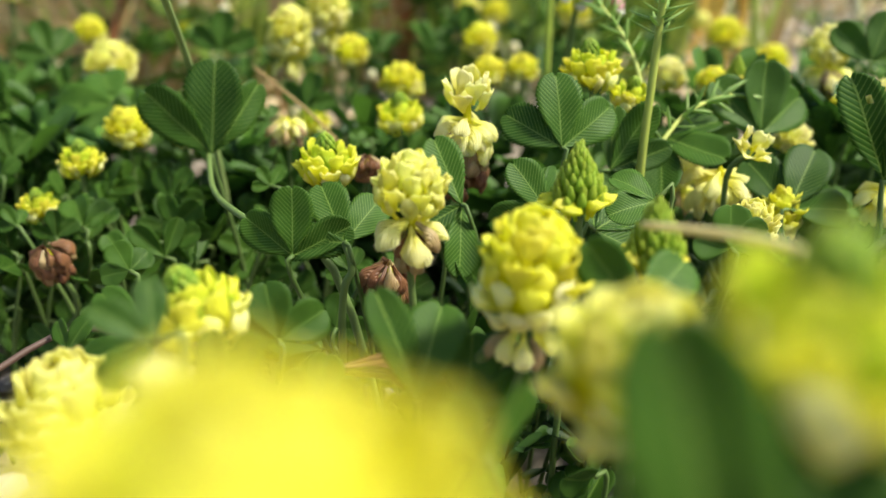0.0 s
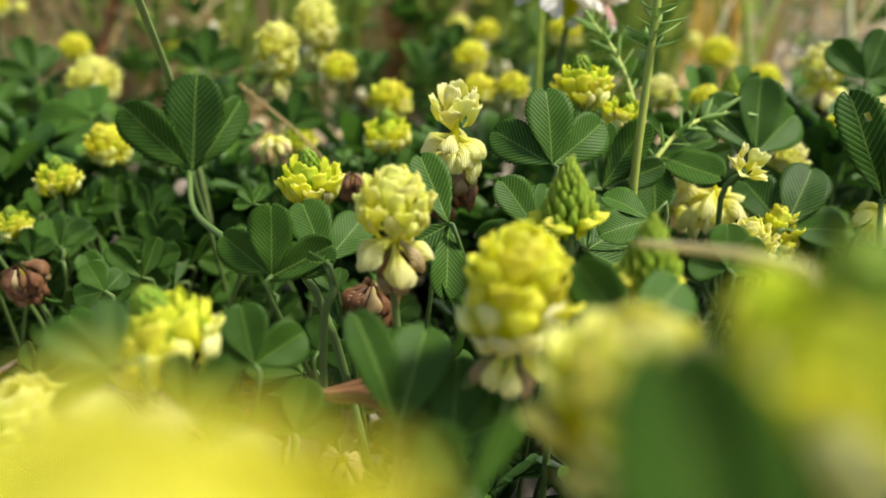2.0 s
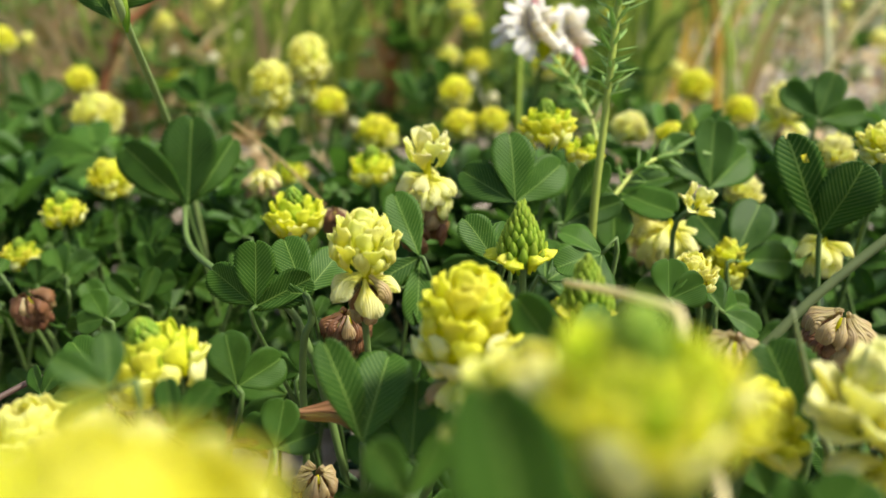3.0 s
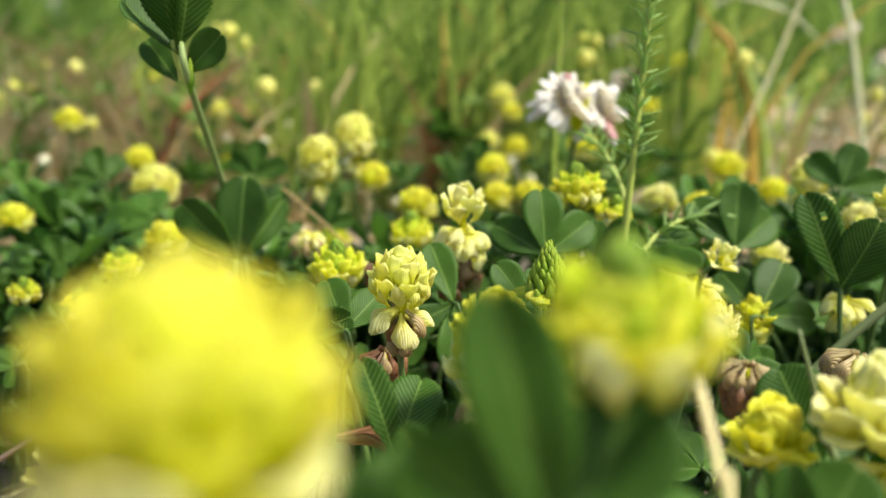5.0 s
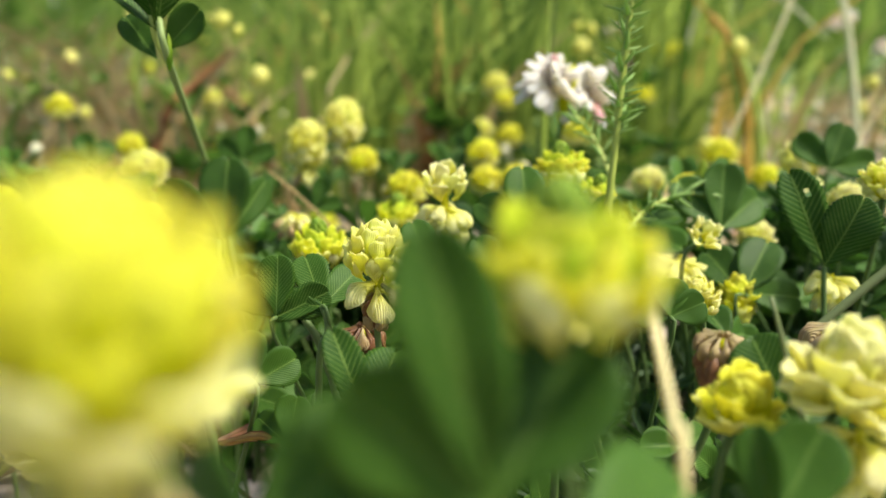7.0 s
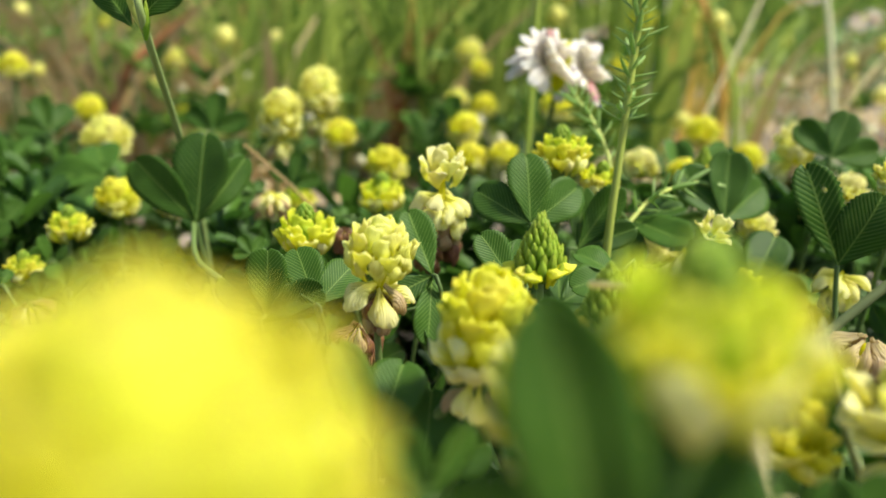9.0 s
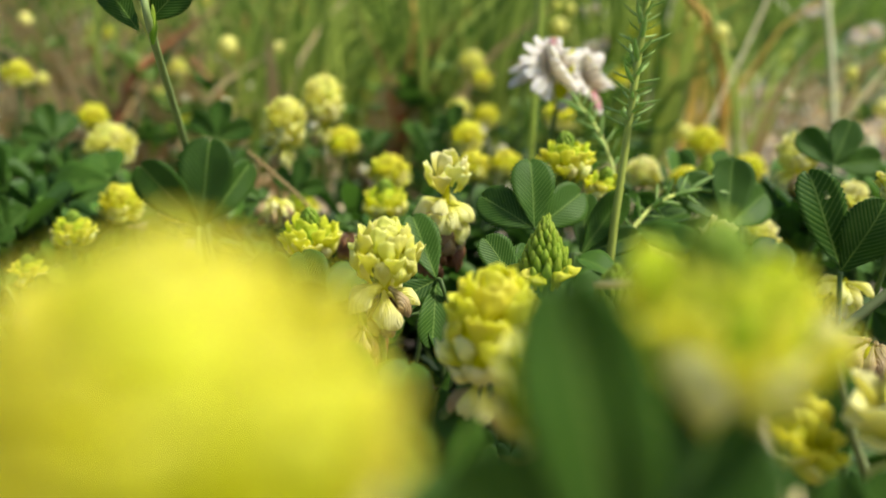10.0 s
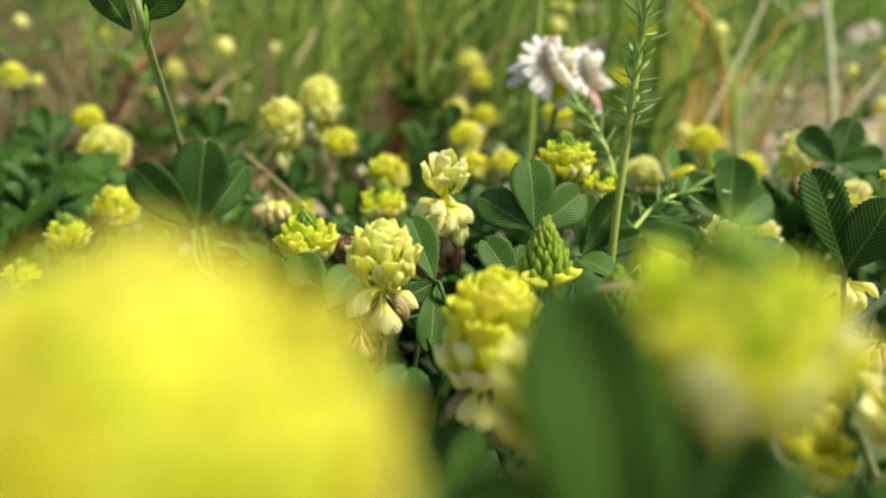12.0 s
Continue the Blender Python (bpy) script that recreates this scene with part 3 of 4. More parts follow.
# ---- flowers close to the lens ----
clover_flower("ball", -0.0043, 0.0162, 0.0885, 12.3, "ripe", (0.0, 0.02), foot=(-0.014, 0.012))
clover_flower("young", 0.0160, 0.0335, 0.0862, 10.8, "ripe", (-0.06, 0.0), foot=(0.022, 0.040))
clover_flower("full", 0.0130, 0.0532, 0.0740, 12.0, "pale", (0.0, -0.05))
clover_flower("full", -0.0400, 0.0840, 0.0515, 13.0, "pale", (-0.1, 0.0))
clover_flower("few", -0.0141, 0.0414, 0.0780, 7.5, "cream", (0.0, 0.1))
clover_flower("few", -0.0083, 0.0395, 0.0765, 7.5, "cream", (0.1, 0.1))
clover_flower("open", 0.0488, 0.0715, 0.0660, 9.8, "cream", (0.25, 0.05))
clover_flower("hanging", 0.0490, 0.0690, 0.0590, 10.0, "cream", (0.1, -0.1))
clover_flower("open", 0.0397, 0.0765, 0.0602, 7.8, "fresh", (0.25, 0.05))
clover_flower("hanging", 0.0411, 0.0917, 0.0605, 9.0, "brown", (0.05, -0.1))
clover_flower("hanging", 0.0619, 0.1106, 0.0545, 12.0, "brown", (0.2, -0.1))

# ---- flowers on the other side ----
clover_flower("hanging", 0.0500, 0.1584, 0.0535, 12.5, "cream", (0.05, 0.0))
clover_flower("few", 0.0518, 0.1483, 0.0630, 7.0, "cream", (0.5, -0.2))
clover_flower("twotier", 0.0497, 0.1838, 0.0465, 9.0, "cream")
clover_flower("full", 0.0712, 0.1815, 0.0555, 7.6, "cream", (0.4, 0.0))
clover_flower("full", 0.0466, 0.1281, 0.0572, 7.0, "pale", (-0.2, 0.0))
clover_flower("tall", 0.0600, 0.1540, 0.0485, 8.6, "fresh", (0.2, 0.0))
clover_flower("hanging", 0.0770, 0.1517, 0.0530, 9.5, "cream", (0.1, 0.0))
clover_flower("full", 0.0843, 0.1510, 0.0730, 8.0, "pale")
clover_flower("full", 0.0936, 0.1899, 0.0624, 8.0, "cream")

# ---- flowers farther off ----
clover_flower("full", -0.0721, 0.2041, 0.0517, 10.0, "fresh")
clover_flower("full", -0.0600, 0.2080, 0.0500, 8.0, "cream")
clover_flower("young", -0.0724, 0.1760, 0.0522, 8.6, "fresh")
clover_flower("young", -0.0795, 0.1692, 0.0450, 7.4, "fresh")
clover_flower("young", -0.0900, 0.1660, 0.0490, 6.4, "fresh")
clover_flower("full", -0.0914, 0.2527, 0.0571, 13.5, "pale")
clover_flower("full", -0.1261, 0.3320, 0.0542, 11.0, "fresh")
clover_flower("tall", -0.0419, 0.2521, 0.0650, 12.5, "pale", (0.1, 0.0))
clover_flower("tall", -0.0344, 0.2783, 0.0685, 13.0, "pale")
clover_flower("full", -0.0111, 0.2428, 0.0544, 11.0, "fresh")
clover_flower("young", -0.0097, 0.2010, 0.0552, 10.5, "fresh")
clover_flower("young", -0.0334, 0.2269, 0.0472, 9.0, "fresh")
clover_flower("full", -0.0257, 0.2579, 0.0599, 9.5, "fresh")
clover_flower("full", 0.0111, 0.2753, 0.0602, 10.5, "fresh")
clover_flower("full", 0.0120, 0.2397, 0.0576, 9.0, "fresh")
clover_flower("full", 0.0434, 0.3112, 0.0636, 10.5, "fresh")
clover_flower("full", 0.0232, 0.4156, 0.0497, 12.0, "fresh")
clover_flower("full", 0.0209, 0.2401, 0.0586, 8.0, "fresh")
clover_flower("full", 0.1005, 0.3294, 0.0530, 13.0, "fresh")
clover_flower("full", 0.1177, 0.3286, 0.0444, 12.0, "fresh")
clover_flower("cone", 0.0602, 0.1874, 0.0680, 5.0, "fresh")
clover_flower("twotier", 0.0944, 0.2243, 0.0640, 10.5, "cream")
clover_flower("full", 0.0549, 0.2236, 0.0604, 8.5, "cream")
clover_flower("full", 0.0908, 0.2042, 0.0552, 8.5, "fresh")
clover_flower("full", 0.0615, 0.2069, 0.0618, 7.5, "fresh")
clover_flower("hanging", -0.0331, 0.1900, 0.0560, 9.0, "fading")
clover_flower("full", -0.1195, 0.2207, 0.0534, 9.0, "fresh")
clover_flower("full", -0.1446, 0.3141, 0.0709, 10.0, "fresh")
clover_flower("full", 0.0172, 0.4523, 0.0712, 13.0, "pale")
clover_flower("full", 0.1200, 0.5444, 0.0857, 16.0, "fresh")
clover_flower("full", -0.1519, 0.3309, 0.0697, 9.0, "fresh")
behind = random.Random(9)
for n in range(16):
    y = behind.uniform(0.36, 0.85)
    clover_flower("full", behind.uniform(-0.5, 0.45) * y, y, behind.uniform(0.035, 0.07), behind.uniform(9, 12), behind.choice(("fresh", "pale")))
clover_flower("white", 0.0322, 0.2178, 0.0840, 27.0, lean=(0.15, -0.3), foot=(0.012, 0.235), name="white_clover_flower",
              label="white clover head with pinkish brown centre on a green stalk", category="white clover")
clover_flower("white", 0.2284, 0.5687, 0.1030, 20.0, name="white_clover_flower", label="white clover head on a tall stalk in the grass", category="white clover")
clover_flower("white", 0.2576, 0.5631, 0.0891, 22.0, name="white_clover_flower", label="white clover head on a tall stalk in the grass", category="white clover")
clover_flower("white", 0.0863, 0.5065, 0.0774, 18.0, name="white_clover_flower", label="white clover head low in the grass", category="white clover")
clover_flower("white", 0.0876, 0.5488, 0.0964, 17.0, name="white_clover_flower", label="white clover head low in the grass", category="white clover")
clover_flower("dead", 0.0376, 0.3530, 0.1250, 22.0, name="withered_flower", label="withered dark brown flower head on a tall thin stalk", category="withered flower")

# ---- leaves that can be told apart ----
clover_leaf((-0.0210, 0.1183, 0.0562), (-0.0200, 0.1205, 0.0657), spread=62, width=0.62)
clover_leaf((-0.0138, 0.1190, 0.0579), (-0.0179, 0.1238, 0.0654), spread=58, width=0.6)
clover_leaf((-0.0202, 0.0997, 0.0527), (-0.0214, 0.1024, 0.0594), spread=70, width=0.8)
clover_leaf((-0.0152, 0.0966, 0.0452), (-0.0143, 0.1005, 0.0504), spread=60, width=0.75)
clover_leaf((-0.0168, 0.1288, 0.0395), (-0.0157, 0.1309, 0.0445), spread=80, width=0.9)
tipped_leaf((-0.0029, 0.0873, 0.0519), [((-0.0068, 0.0889, 0.0644), 0.36, (0.6, -1, 0.4)), ((0.0000, 0.0960, 0.0600), 0.6, (0.0, -1, 0.8))], (-0.0035, 0.092), "dark green clover leaf with a narrow upright leaflet")
clover_leaf((0.0028, 0.0894, 0.0487), (0.0026, 0.0943, 0.0566), spread=65, width=0.75)
clover_leaf((0.0033, 0.0619, 0.0617), (0.0004, 0.0611, 0.0682), spread=60, width=0.55)
clover_leaf((0.0153, 0.1251, 0.0602), (0.0100, 0.1263, 0.0675), spread=60, width=0.6)
clover_leaf((0.0030, 0.1361, 0.0575), (-0.0028, 0.1430, 0.0659), width=0.5, sides=(95, 150))
tipped_leaf((0.0205, 0.0860, 0.0630), [((0.0146, 0.0875, 0.0705), 0.55, (-0.5, -1, 0.4)), ((0.0270, 0.0920, 0.0670), 0.6, (0.2, -1, 0.8))], (0.021, 0.092), "dark green clover leaf under a bent straw")
clover_leaf((0.0404, 0.1187, 0.0571), (0.0399, 0.1210, 0.0628), spread=75, width=0.95)
clover_leaf((0.0239, 0.1346, 0.0538), (0.0343, 0.1424, 0.0559), spread=50, width=0.6)
tipped_leaf((0.0482, 0.0830, 0.0545), [((0.0436, 0.0878, 0.0648), 0.7, (-0.3, -1, 0.5)), ((0.0545, 0.0880, 0.0590), 0.6, (0.2, -1, 0.7))], (0.048, 0.088), "dark green clover leaf beside a yellow flower")
clover_leaf((0.0399, 0.1635, 0.0613), (0.0499, 0.1540, 0.0591), spread=60, width=0.55)
clover_leaf((0.0289, 0.1520, 0.0583), (0.0372, 0.1560, 0.0683), spread=26, width=0.42, face=(0,-1,0.4))
clover_leaf((-0.0808, 0.2210, 0.0541), (-0.0962, 0.2207, 0.0532), spread=70, width=0.7)
clover_leaf((-0.0253, 0.0711, 0.0675), (-0.0307, 0.0707, 0.0708), spread=60, width=0.5)
clover_leaf((-0.0214, 0.0767, 0.0600), (-0.0173, 0.0785, 0.0644), spread=60, width=0.55)
clover_leaf((-0.0526, 0.1134, 0.0439), (-0.0502, 0.1152, 0.0483), spread=60, width=0.6)
clover_leaf((-0.0370, 0.0997, 0.0528), (-0.0429, 0.1062, 0.0560), spread=60, width=0.5)
clover_leaf((-0.0521, 0.1396, 0.0447), (-0.0549, 0.1413, 0.0490), spread=70, width=0.9)
clover_leaf((0.0605, 0.1510, 0.0516), (0.0677, 0.1583, 0.0613), spread=55, width=0.6)
clover_leaf((-0.0795, 0.2166, 0.0431), (-0.0851, 0.2223, 0.0572), spread=60, width=0.7)
tipped_leaf((-0.0445, 0.1700, 0.0560), [((-0.0430, 0.1722, 0.0738), 0.6, (0.1, -1, 0.4)), ((-0.0560, 0.1700, 0.0686), 0.5, (-0.3, -1, 0.5)), ((-0.0350, 0.1765, 0.0684), 0.36, (0.8, -1, 0.3))], (-0.040, 0.176), "large dark green clover leaf of three veined leaflets")
clover_leaf((0.0192, 0.1426, 0.0650), (0.0188, 0.1472, 0.0764), spread=52, width=0.58, face=(0.15, -1, 0.2))
clover_leaf((0.0600, 0.1683, 0.0604), (0.0616, 0.1750, 0.0726), spread=42, width=0.62, face=(0.1, -1, 0.3))
clover_leaf((0.0322, 0.1303, 0.0602), (0.0248, 0.1266, 0.0597), spread=60, width=0.7)
clover_leaf((0.0432, 0.0809, 0.0489), (0.0414, 0.0831, 0.0543), spread=70, width=0.8)
clover_leaf((0.0393, 0.0747, 0.0470), (0.0424, 0.0777, 0.0500), spread=70, width=0.9)
clover_leaf((0.0450, 0.0680, 0.0500), (0.0435, 0.0700, 0.0555), spread=70, width=0.8)
clover_leaf((-0.1168, 0.2737, 0.0563), (-0.1218, 0.2775, 0.0657))
clover_leaf((-0.0624, 0.2582, 0.0606), (-0.0616, 0.2623, 0.0709))
clover_leaf((0.0061, 0.2762, 0.0625), (0.0077, 0.2794, 0.0703))
clover_leaf((0.1048, 0.2432, 0.0662), (0.1107, 0.2448, 0.0703))
clover_leaf((0.0898, 0.1927, 0.0695), (0.0931, 0.1967, 0.0794))
clover_leaf((-0.0338, 0.2207, 0.0533), (-0.0310, 0.2238, 0.0610))
clover_leaf((-0.0391, 0.2040, 0.0546), (-0.0430, 0.2050, 0.0570))
clover_leaf((-0.0178, 0.1943, 0.0520), (-0.0203, 0.1950, 0.0537))
clover_leaf((0.0150, 0.1311, 0.0622), (0.0124, 0.1321, 0.0646))
clover_leaf((-0.0316, 0.1601, 0.0528), (-0.0337, 0.1615, 0.0561))
clover_leaf((-0.0745, 0.1640, 0.0412), (-0.0750, 0.1661, 0.0462))
clover_leaf((-0.0784, 0.1574, 0.0460), (-0.0809, 0.1585, 0.0489))
clover_leaf((-0.0983, 0.2006, 0.0463), (-0.1009, 0.2035, 0.0534))
clover_leaf((0.0470, 0.1847, 0.0497), (0.0423, 0.1870, 0.0552))
clover_leaf((0.0530, 0.1787, 0.0562), (0.0542, 0.1813, 0.0626))
clover_leaf((-0.0159, 0.1440, 0.0428), (-0.0188, 0.1454, 0.0464))
clover_leaf((-0.0717, 0.1821, 0.0431), (-0.0694, 0.1834, 0.0464))
clover_leaf((-0.0575, 0.1821, 0.0431), (-0.0527, 0.1843, 0.0486))


# the leaf with a hole in it, and its neighbour on the same shoot
tipped_leaf((0.0727, 0.1443, 0.0590), [((0.0660, 0.1454, 0.0761), "holed", (-0.15, -1, 0.7)), ((0.0775, 0.1408, 0.0717), 0.7, (0.2, -1, 0.8))], (0.0740, 0.1366),
            "dark green clover leaf with a small bitten hole in one leaflet")
# a leaf close to the lens: one narrow leaflet upright, broader ones to its sides
tipped_leaf((0.0120, 0.0285, 0.0745), [((0.0083, 0.0285, 0.0905), 0.36, (0.1, -1, 0.3)), ((0.0172, 0.0339, 0.0829), 0.75, (-0.5, -1, 0.2)), ((0.0036, 0.0280, 0.0815), 0.7, (-0.3, -1, 0.3))], (0.014, 0.036),
            "dark green clover leaf with one narrow upright leaflet")
tipped_leaf((-0.0010, 0.0270, 0.0720), [((0.0052, 0.0320, 0.0790), 0.7, (-0.3, -1, 0.4)), ((-0.0080, 0.0330, 0.0740), 0.7, (-0.3, -1, 0.4))], (0.0, 0.034), "dark green clover leaf with two broad leaflets showing")
tipped_leaf((0.0169, 0.0280, 0.0690), [((0.0262, 0.0395, 0.0710), 0.7, (-0.3, -1, 0.4)), ((0.0100, 0.0350, 0.0690), 0.7, (-0.3, -1, 0.4))], (0.020, 0.036), "dark green clover leaf with two broad leaflets showing")

tipped_leaf((0.0364, 0.0538, 0.0594), [((0.0344, 0.0567, 0.0671), 0.5, (-0.7, -1, 0.2)), ((0.0411, 0.0579, 0.0665), 0.75, (-0.3, -1, 0.3))], (0.0344, 0.0618), "dark green clover leaf below a yellow flower")

# ---- low clover carpet between them ----
scatter = random.Random(7)


def carpet_top(y):
    return 0.050 - 0.05 * max(0.0, y - 0.12)


def scatter_leaf(x, y, z, size):
    a = scatter.uniform(0, 2 * math.pi)
    up = scatter.uniform(0.1, 1.3)
    d = Vector((math.cos(a), math.sin(a), up)).normalized() * size
    clover_leaf((x, y, z), (x + d.x, y + d.y, z + d.z), scatter.uniform(50, 80), scatter.choice(WIDTHS[1:8]), (scatter.uniform(-0.8, 0.8), -0.8, scatter.uniform(0.2, 1.0)), flat=False)


for n in range(330):
    y = 0.088 + 0.15 * scatter.random()
    x = scatter.uniform(-0.66, 0.62) * (y + 0.03)
    if (y < 0.130 and x < 0.0 or y < 0.152 and x < -0.022) and scatter.random() < 0.92:
        continue
    z = scatter.uniform(0.010, carpet_top(y)) * (0.7 if y < 0.13 else 1.0)
    scatter_leaf(x, y, z, scatter.choice((scatter.uniform(0.005, 0.008), scatter.uniform(0.007, 0.0115))))


for n in range(70):
    y = scatter.uniform(0.155, 0.215)
    scatter_leaf(-scatter.uniform(0.18, 0.60) * y, y, scatter.uniform(0.020, 0.044), scatter.uniform(0.005, 0.0085))


# ---- far field: too small and too many to count ----
OUTLINE = ((0.0, 0.0), (0.15, 0.26), (0.26, 0.50), (0.31, 0.72), (0.27, 0.89), (0.13, 0.99), (0.0, 0.96))


def three_leaflets(o, s, a, t, rnd, verts, faces):
    """A small clover leaf of three folded leaflets, as plain sheets."""
    for k in (-1.1, 0, 1.1):
        d = Vector((math.cos(a + k), math.sin(a + k), t)) * s
        q = Vector((-math.sin(a + k), math.cos(a + k), rnd.uniform(-0.35, 0.35))) * s
        up = Vector((0, 0, 0.14 * s))
        i = len(verts)
        verts += [o + d * v + q * u + up * u * 3 for u, v in OUTLINE] + [o + d * v - q * u + up * u * 3 for u, v in OUTLINE[1:6]] + [o + d * 0.5 - up * 0.4, o + d * 0.8 - up * 0.3]
        right, left = [i + j for j in range(7)], [i, *(i + 7 + j for j in range(5)), i + 6]
        for e in (right, left):
            m1, m2 = i + 12, i + 13
            faces += [(e[0], e[1], m1), (e[1], e[2], m1), (e[2], e[3], m2, m1), (e[3], e[4], m2), (e[4], e[5], m2), (e[5], e[6], m2)]


def field_leaves(name, material, count_, ymin, ymax, top, size, seed, label, rise=0.0):
    rnd = random.Random(seed)
    verts, faces = [], []
    for _ in range(count_):
        y = ymin + (ymax - ymin) * rnd.random() ** 1.3
        x = rnd.uniform(-0.6, 0.6) * (y + 0.1)
        clump = noise.noise(Vector((x * 11, y * 11, 3)))
        if y > 0.24 and clump < 0.0 + 0.10 * (x > 0.06):
            continue
        if y < 0.165 and x < -0.015:
            continue
        bare = 0.30 < y < 0.80 and (x < -0.16 * y or x > 0.20 * y) and noise.noise(Vector((x * 24, y * 13, 9))) > -0.12
        if bare and rnd.random() < 0.7:
            continue
        z = (0.5 if bare else 1.0) * rnd.uniform(0.004, top * (1 + rise * max(0.0, y - 0.3))) * (0.75 + 0.6 * clump)
        s = size * rnd.uniform(0.6, 1.2)
        three_leaflets(Vector((x, y, z)), s, rnd.uniform(0, 6.28), rnd.uniform(-0.2, 1.0), rnd, verts, faces)
    tagged(new(name, mesh_from(name, verts, faces, material)), label, "undergrowth", kind="stuff")


field_leaves("clover_carpet", FIELD, 4200, 0.20, 0.95, 0.055, 0.013, 21, "dense carpet of small green clover leaves behind the flowers", 1.3)
field_leaves("meadow_leaves", FIELD_LIGHT, 1500, 0.40, 1.15, 0.075, 0.014, 23, "light green weed and clover leaves among the grass", 0.8)

# lowest leaves, their shade put into the colour
field_leaves("seedling_leaves", SEEDLING_SHADED, 1300, 0.115, 0.25, 0.036, 0.0062, 22, "small green leaves close to the soil, coloured dark for the shade there")


def seed_heads(name, material, count_, yr, zr, mm, seed, label):
    """Small round heads scattered through the far grass."""
    rnd = random.Random(seed)
    verts, faces = [], []
    for _ in range(count_):
        y = rnd.uniform(*yr)
        o = Vector((rnd.choice((-1, -1, 1)) * rnd.uniform(0.04, 0.56) * y, y, rnd.uniform(*zr)))
        r, k = mm / 2000 * rnd.uniform(0.6, 1.3), len(verts)
        for h, q in ((-0.9, 0.4), (-0.3, 0.95), (0.35, 0.9), (0.9, 0.4)):
            for a in range(7):
                j = rnd.uniform(0.75, 1.25)
                verts.append(o + Vector((math.cos(a * 0.8976) * q * j, math.sin(a * 0.8976) * q * j, h)) * r)
        for i in range(3):
            for a in range(7):
                b = (a + 1) % 7
                faces.append((k + i * 7 + a, k + i * 7 + b, k + i * 7 + 7 + b, k + i * 7 + 7 + a))
        faces.append(tuple(k + 21 + a for a in range(7)))
        v, f = tube_data(bent([o, Vector((o.x + 0.01, o.y, o.z * 0.5)), Vector((o.x, o.y + 0.004, -0.002))], 4), (0.0002, 0.0002), 4, len(verts))
        verts += v
        faces += f
    tagged(new(name, mesh_from(name, verts, faces, material)), label, "seed heads", kind="stuff")


seed_heads("far_blossoms", FARYELLOW, 100, (0.40, 1.1), (0.03, 0.11), 8.0, 71, "small far yellow clover heads in the grass")
seed_heads("pale_seed_heads", FARCREAM, 260, (0.34, 1.0), (0.004, 0.055), 5.0, 72, "small pale seed heads and dry florets in the grass")


def ring_leaves():
    """The same clover goes on beside and behind the place where the phone is held."""
    rnd = random.Random(61)
    verts, faces = [], []
    while len(verts) < 42 * 4200:
        x, y = rnd.uniform(-1.3, 1.3), rnd.uniform(-0.9, 1.3)
        if abs(x) < 0.64 * (y + 0.1) + 0.03 and y > -0.1 or math.hypot(x, y) < 0.10:
            continue
        if noise.noise(Vector((x * 6, y * 6, 8))) < -0.15:
            continue
        o, s = Vector((x, y, rnd.uniform(0.004, 0.045))), rnd.uniform(0.009, 0.016)
        three_leaflets(o, s, rnd.uniform(0, 6.28), rnd.uniform(-0.1, 0.8), rnd, verts, faces)
    tagged(new("clover_meadow", mesh_from("clover_meadow", verts, faces, FIELD)), "low clover leaves spreading over the rest of the ground", "undergrowth", kind="stuff")


ring_leaves()


def blade_data(root, tip, sag, width, verts, faces, n=7):
    p = bent([root, (Vector(root) + Vector(tip)) * 0.5 + Vector(sag), tip], n)
    side = (Vector(tip) - Vector(root)).cross(Vector((0.2, 1, 0.1))).normalized()
    s = len(verts)
    for i, q in enumerate(p):
        w = width * (1 - (i / (n - 1)) ** 1.6) + 0.0001
        verts += [q - side * w, q + Vector((0, w * 0.5, 0)), q + side * w]
    for i in range(n - 1):
        a = s + 3 * i
        faces += [(a, a + 1, a + 4, a + 3), (a + 1, a + 2, a + 5, a + 4)]


def grass_patch(name, material, count_, xr, yr, height, width, lean, seed, label, tuft=11):
    """Blades that fan out from tufts, with gaps between the tufts."""
    rnd = random.Random(seed)
    verts, faces = [], []
    for n in range(count_):
        if n % tuft == 0:
            cy = rnd.uniform(*yr)
            cx, tall = rnd.uniform(*xr) * cy, height * rnd.uniform(0.55, 1.1)
        x, y = cx + rnd.gauss(0, 0.008), cy + rnd.gauss(0, 0.01)
        h = tall * rnd.uniform(0.5, 1.1)
        dx, dy = rnd.gauss(lean, 0.42) * h, rnd.gauss(0, 0.3) * h
        blade_data((x, y, -0.003), (x + dx, y + dy, h), (-dx * 0.25, 0, h * 0.10), width * rnd.uniform(0.5, 1.4), verts, faces)
    tagged(new(name, mesh_from(name, verts, faces, material)), label, "grass", kind="stuff")


grass_patch("tall_grass", GRASS, 900, (-0.20, 0.24), (0.48, 0.95), 0.20, 0.0019, 0.1, 31, "tall fresh green grass behind the clover", 7)
grass_patch("thin_grass", GRASS, 150, (-0.45, 0.6), (0.42, 1.2), 0.16, 0.0016, 0.3, 32, "thin green grass leaning over bare ground")
grass_patch("meadow_grass", GRASS_FAR, 1300, (-0.8, 0.8), (1.1, 4.0), 0.32, 0.006, 0.1, 35, "dense far meadow grass")
grass_patch("high_meadow_grass", GRASS_FAR, 1500, (-0.85, 0.85), (3.8, 9.0), 0.9, 0.014, 0.1, 37, "high far meadow grass", 5)
grass_patch("dry_grass", GRASS_DRY, 210, (-0.6, 0.6), (0.42, 1.2), 0.10, 0.0020, 0.5, 33, "dry straw-coloured grass blades among the green", 4)
grass_patch("withering_grass", GRASS_ORANGE, 60, (-0.3, 0.3), (0.46, 0.95), 0.15, 0.0018, 0.1, 38, "orange withering grass blades between the green", 3)
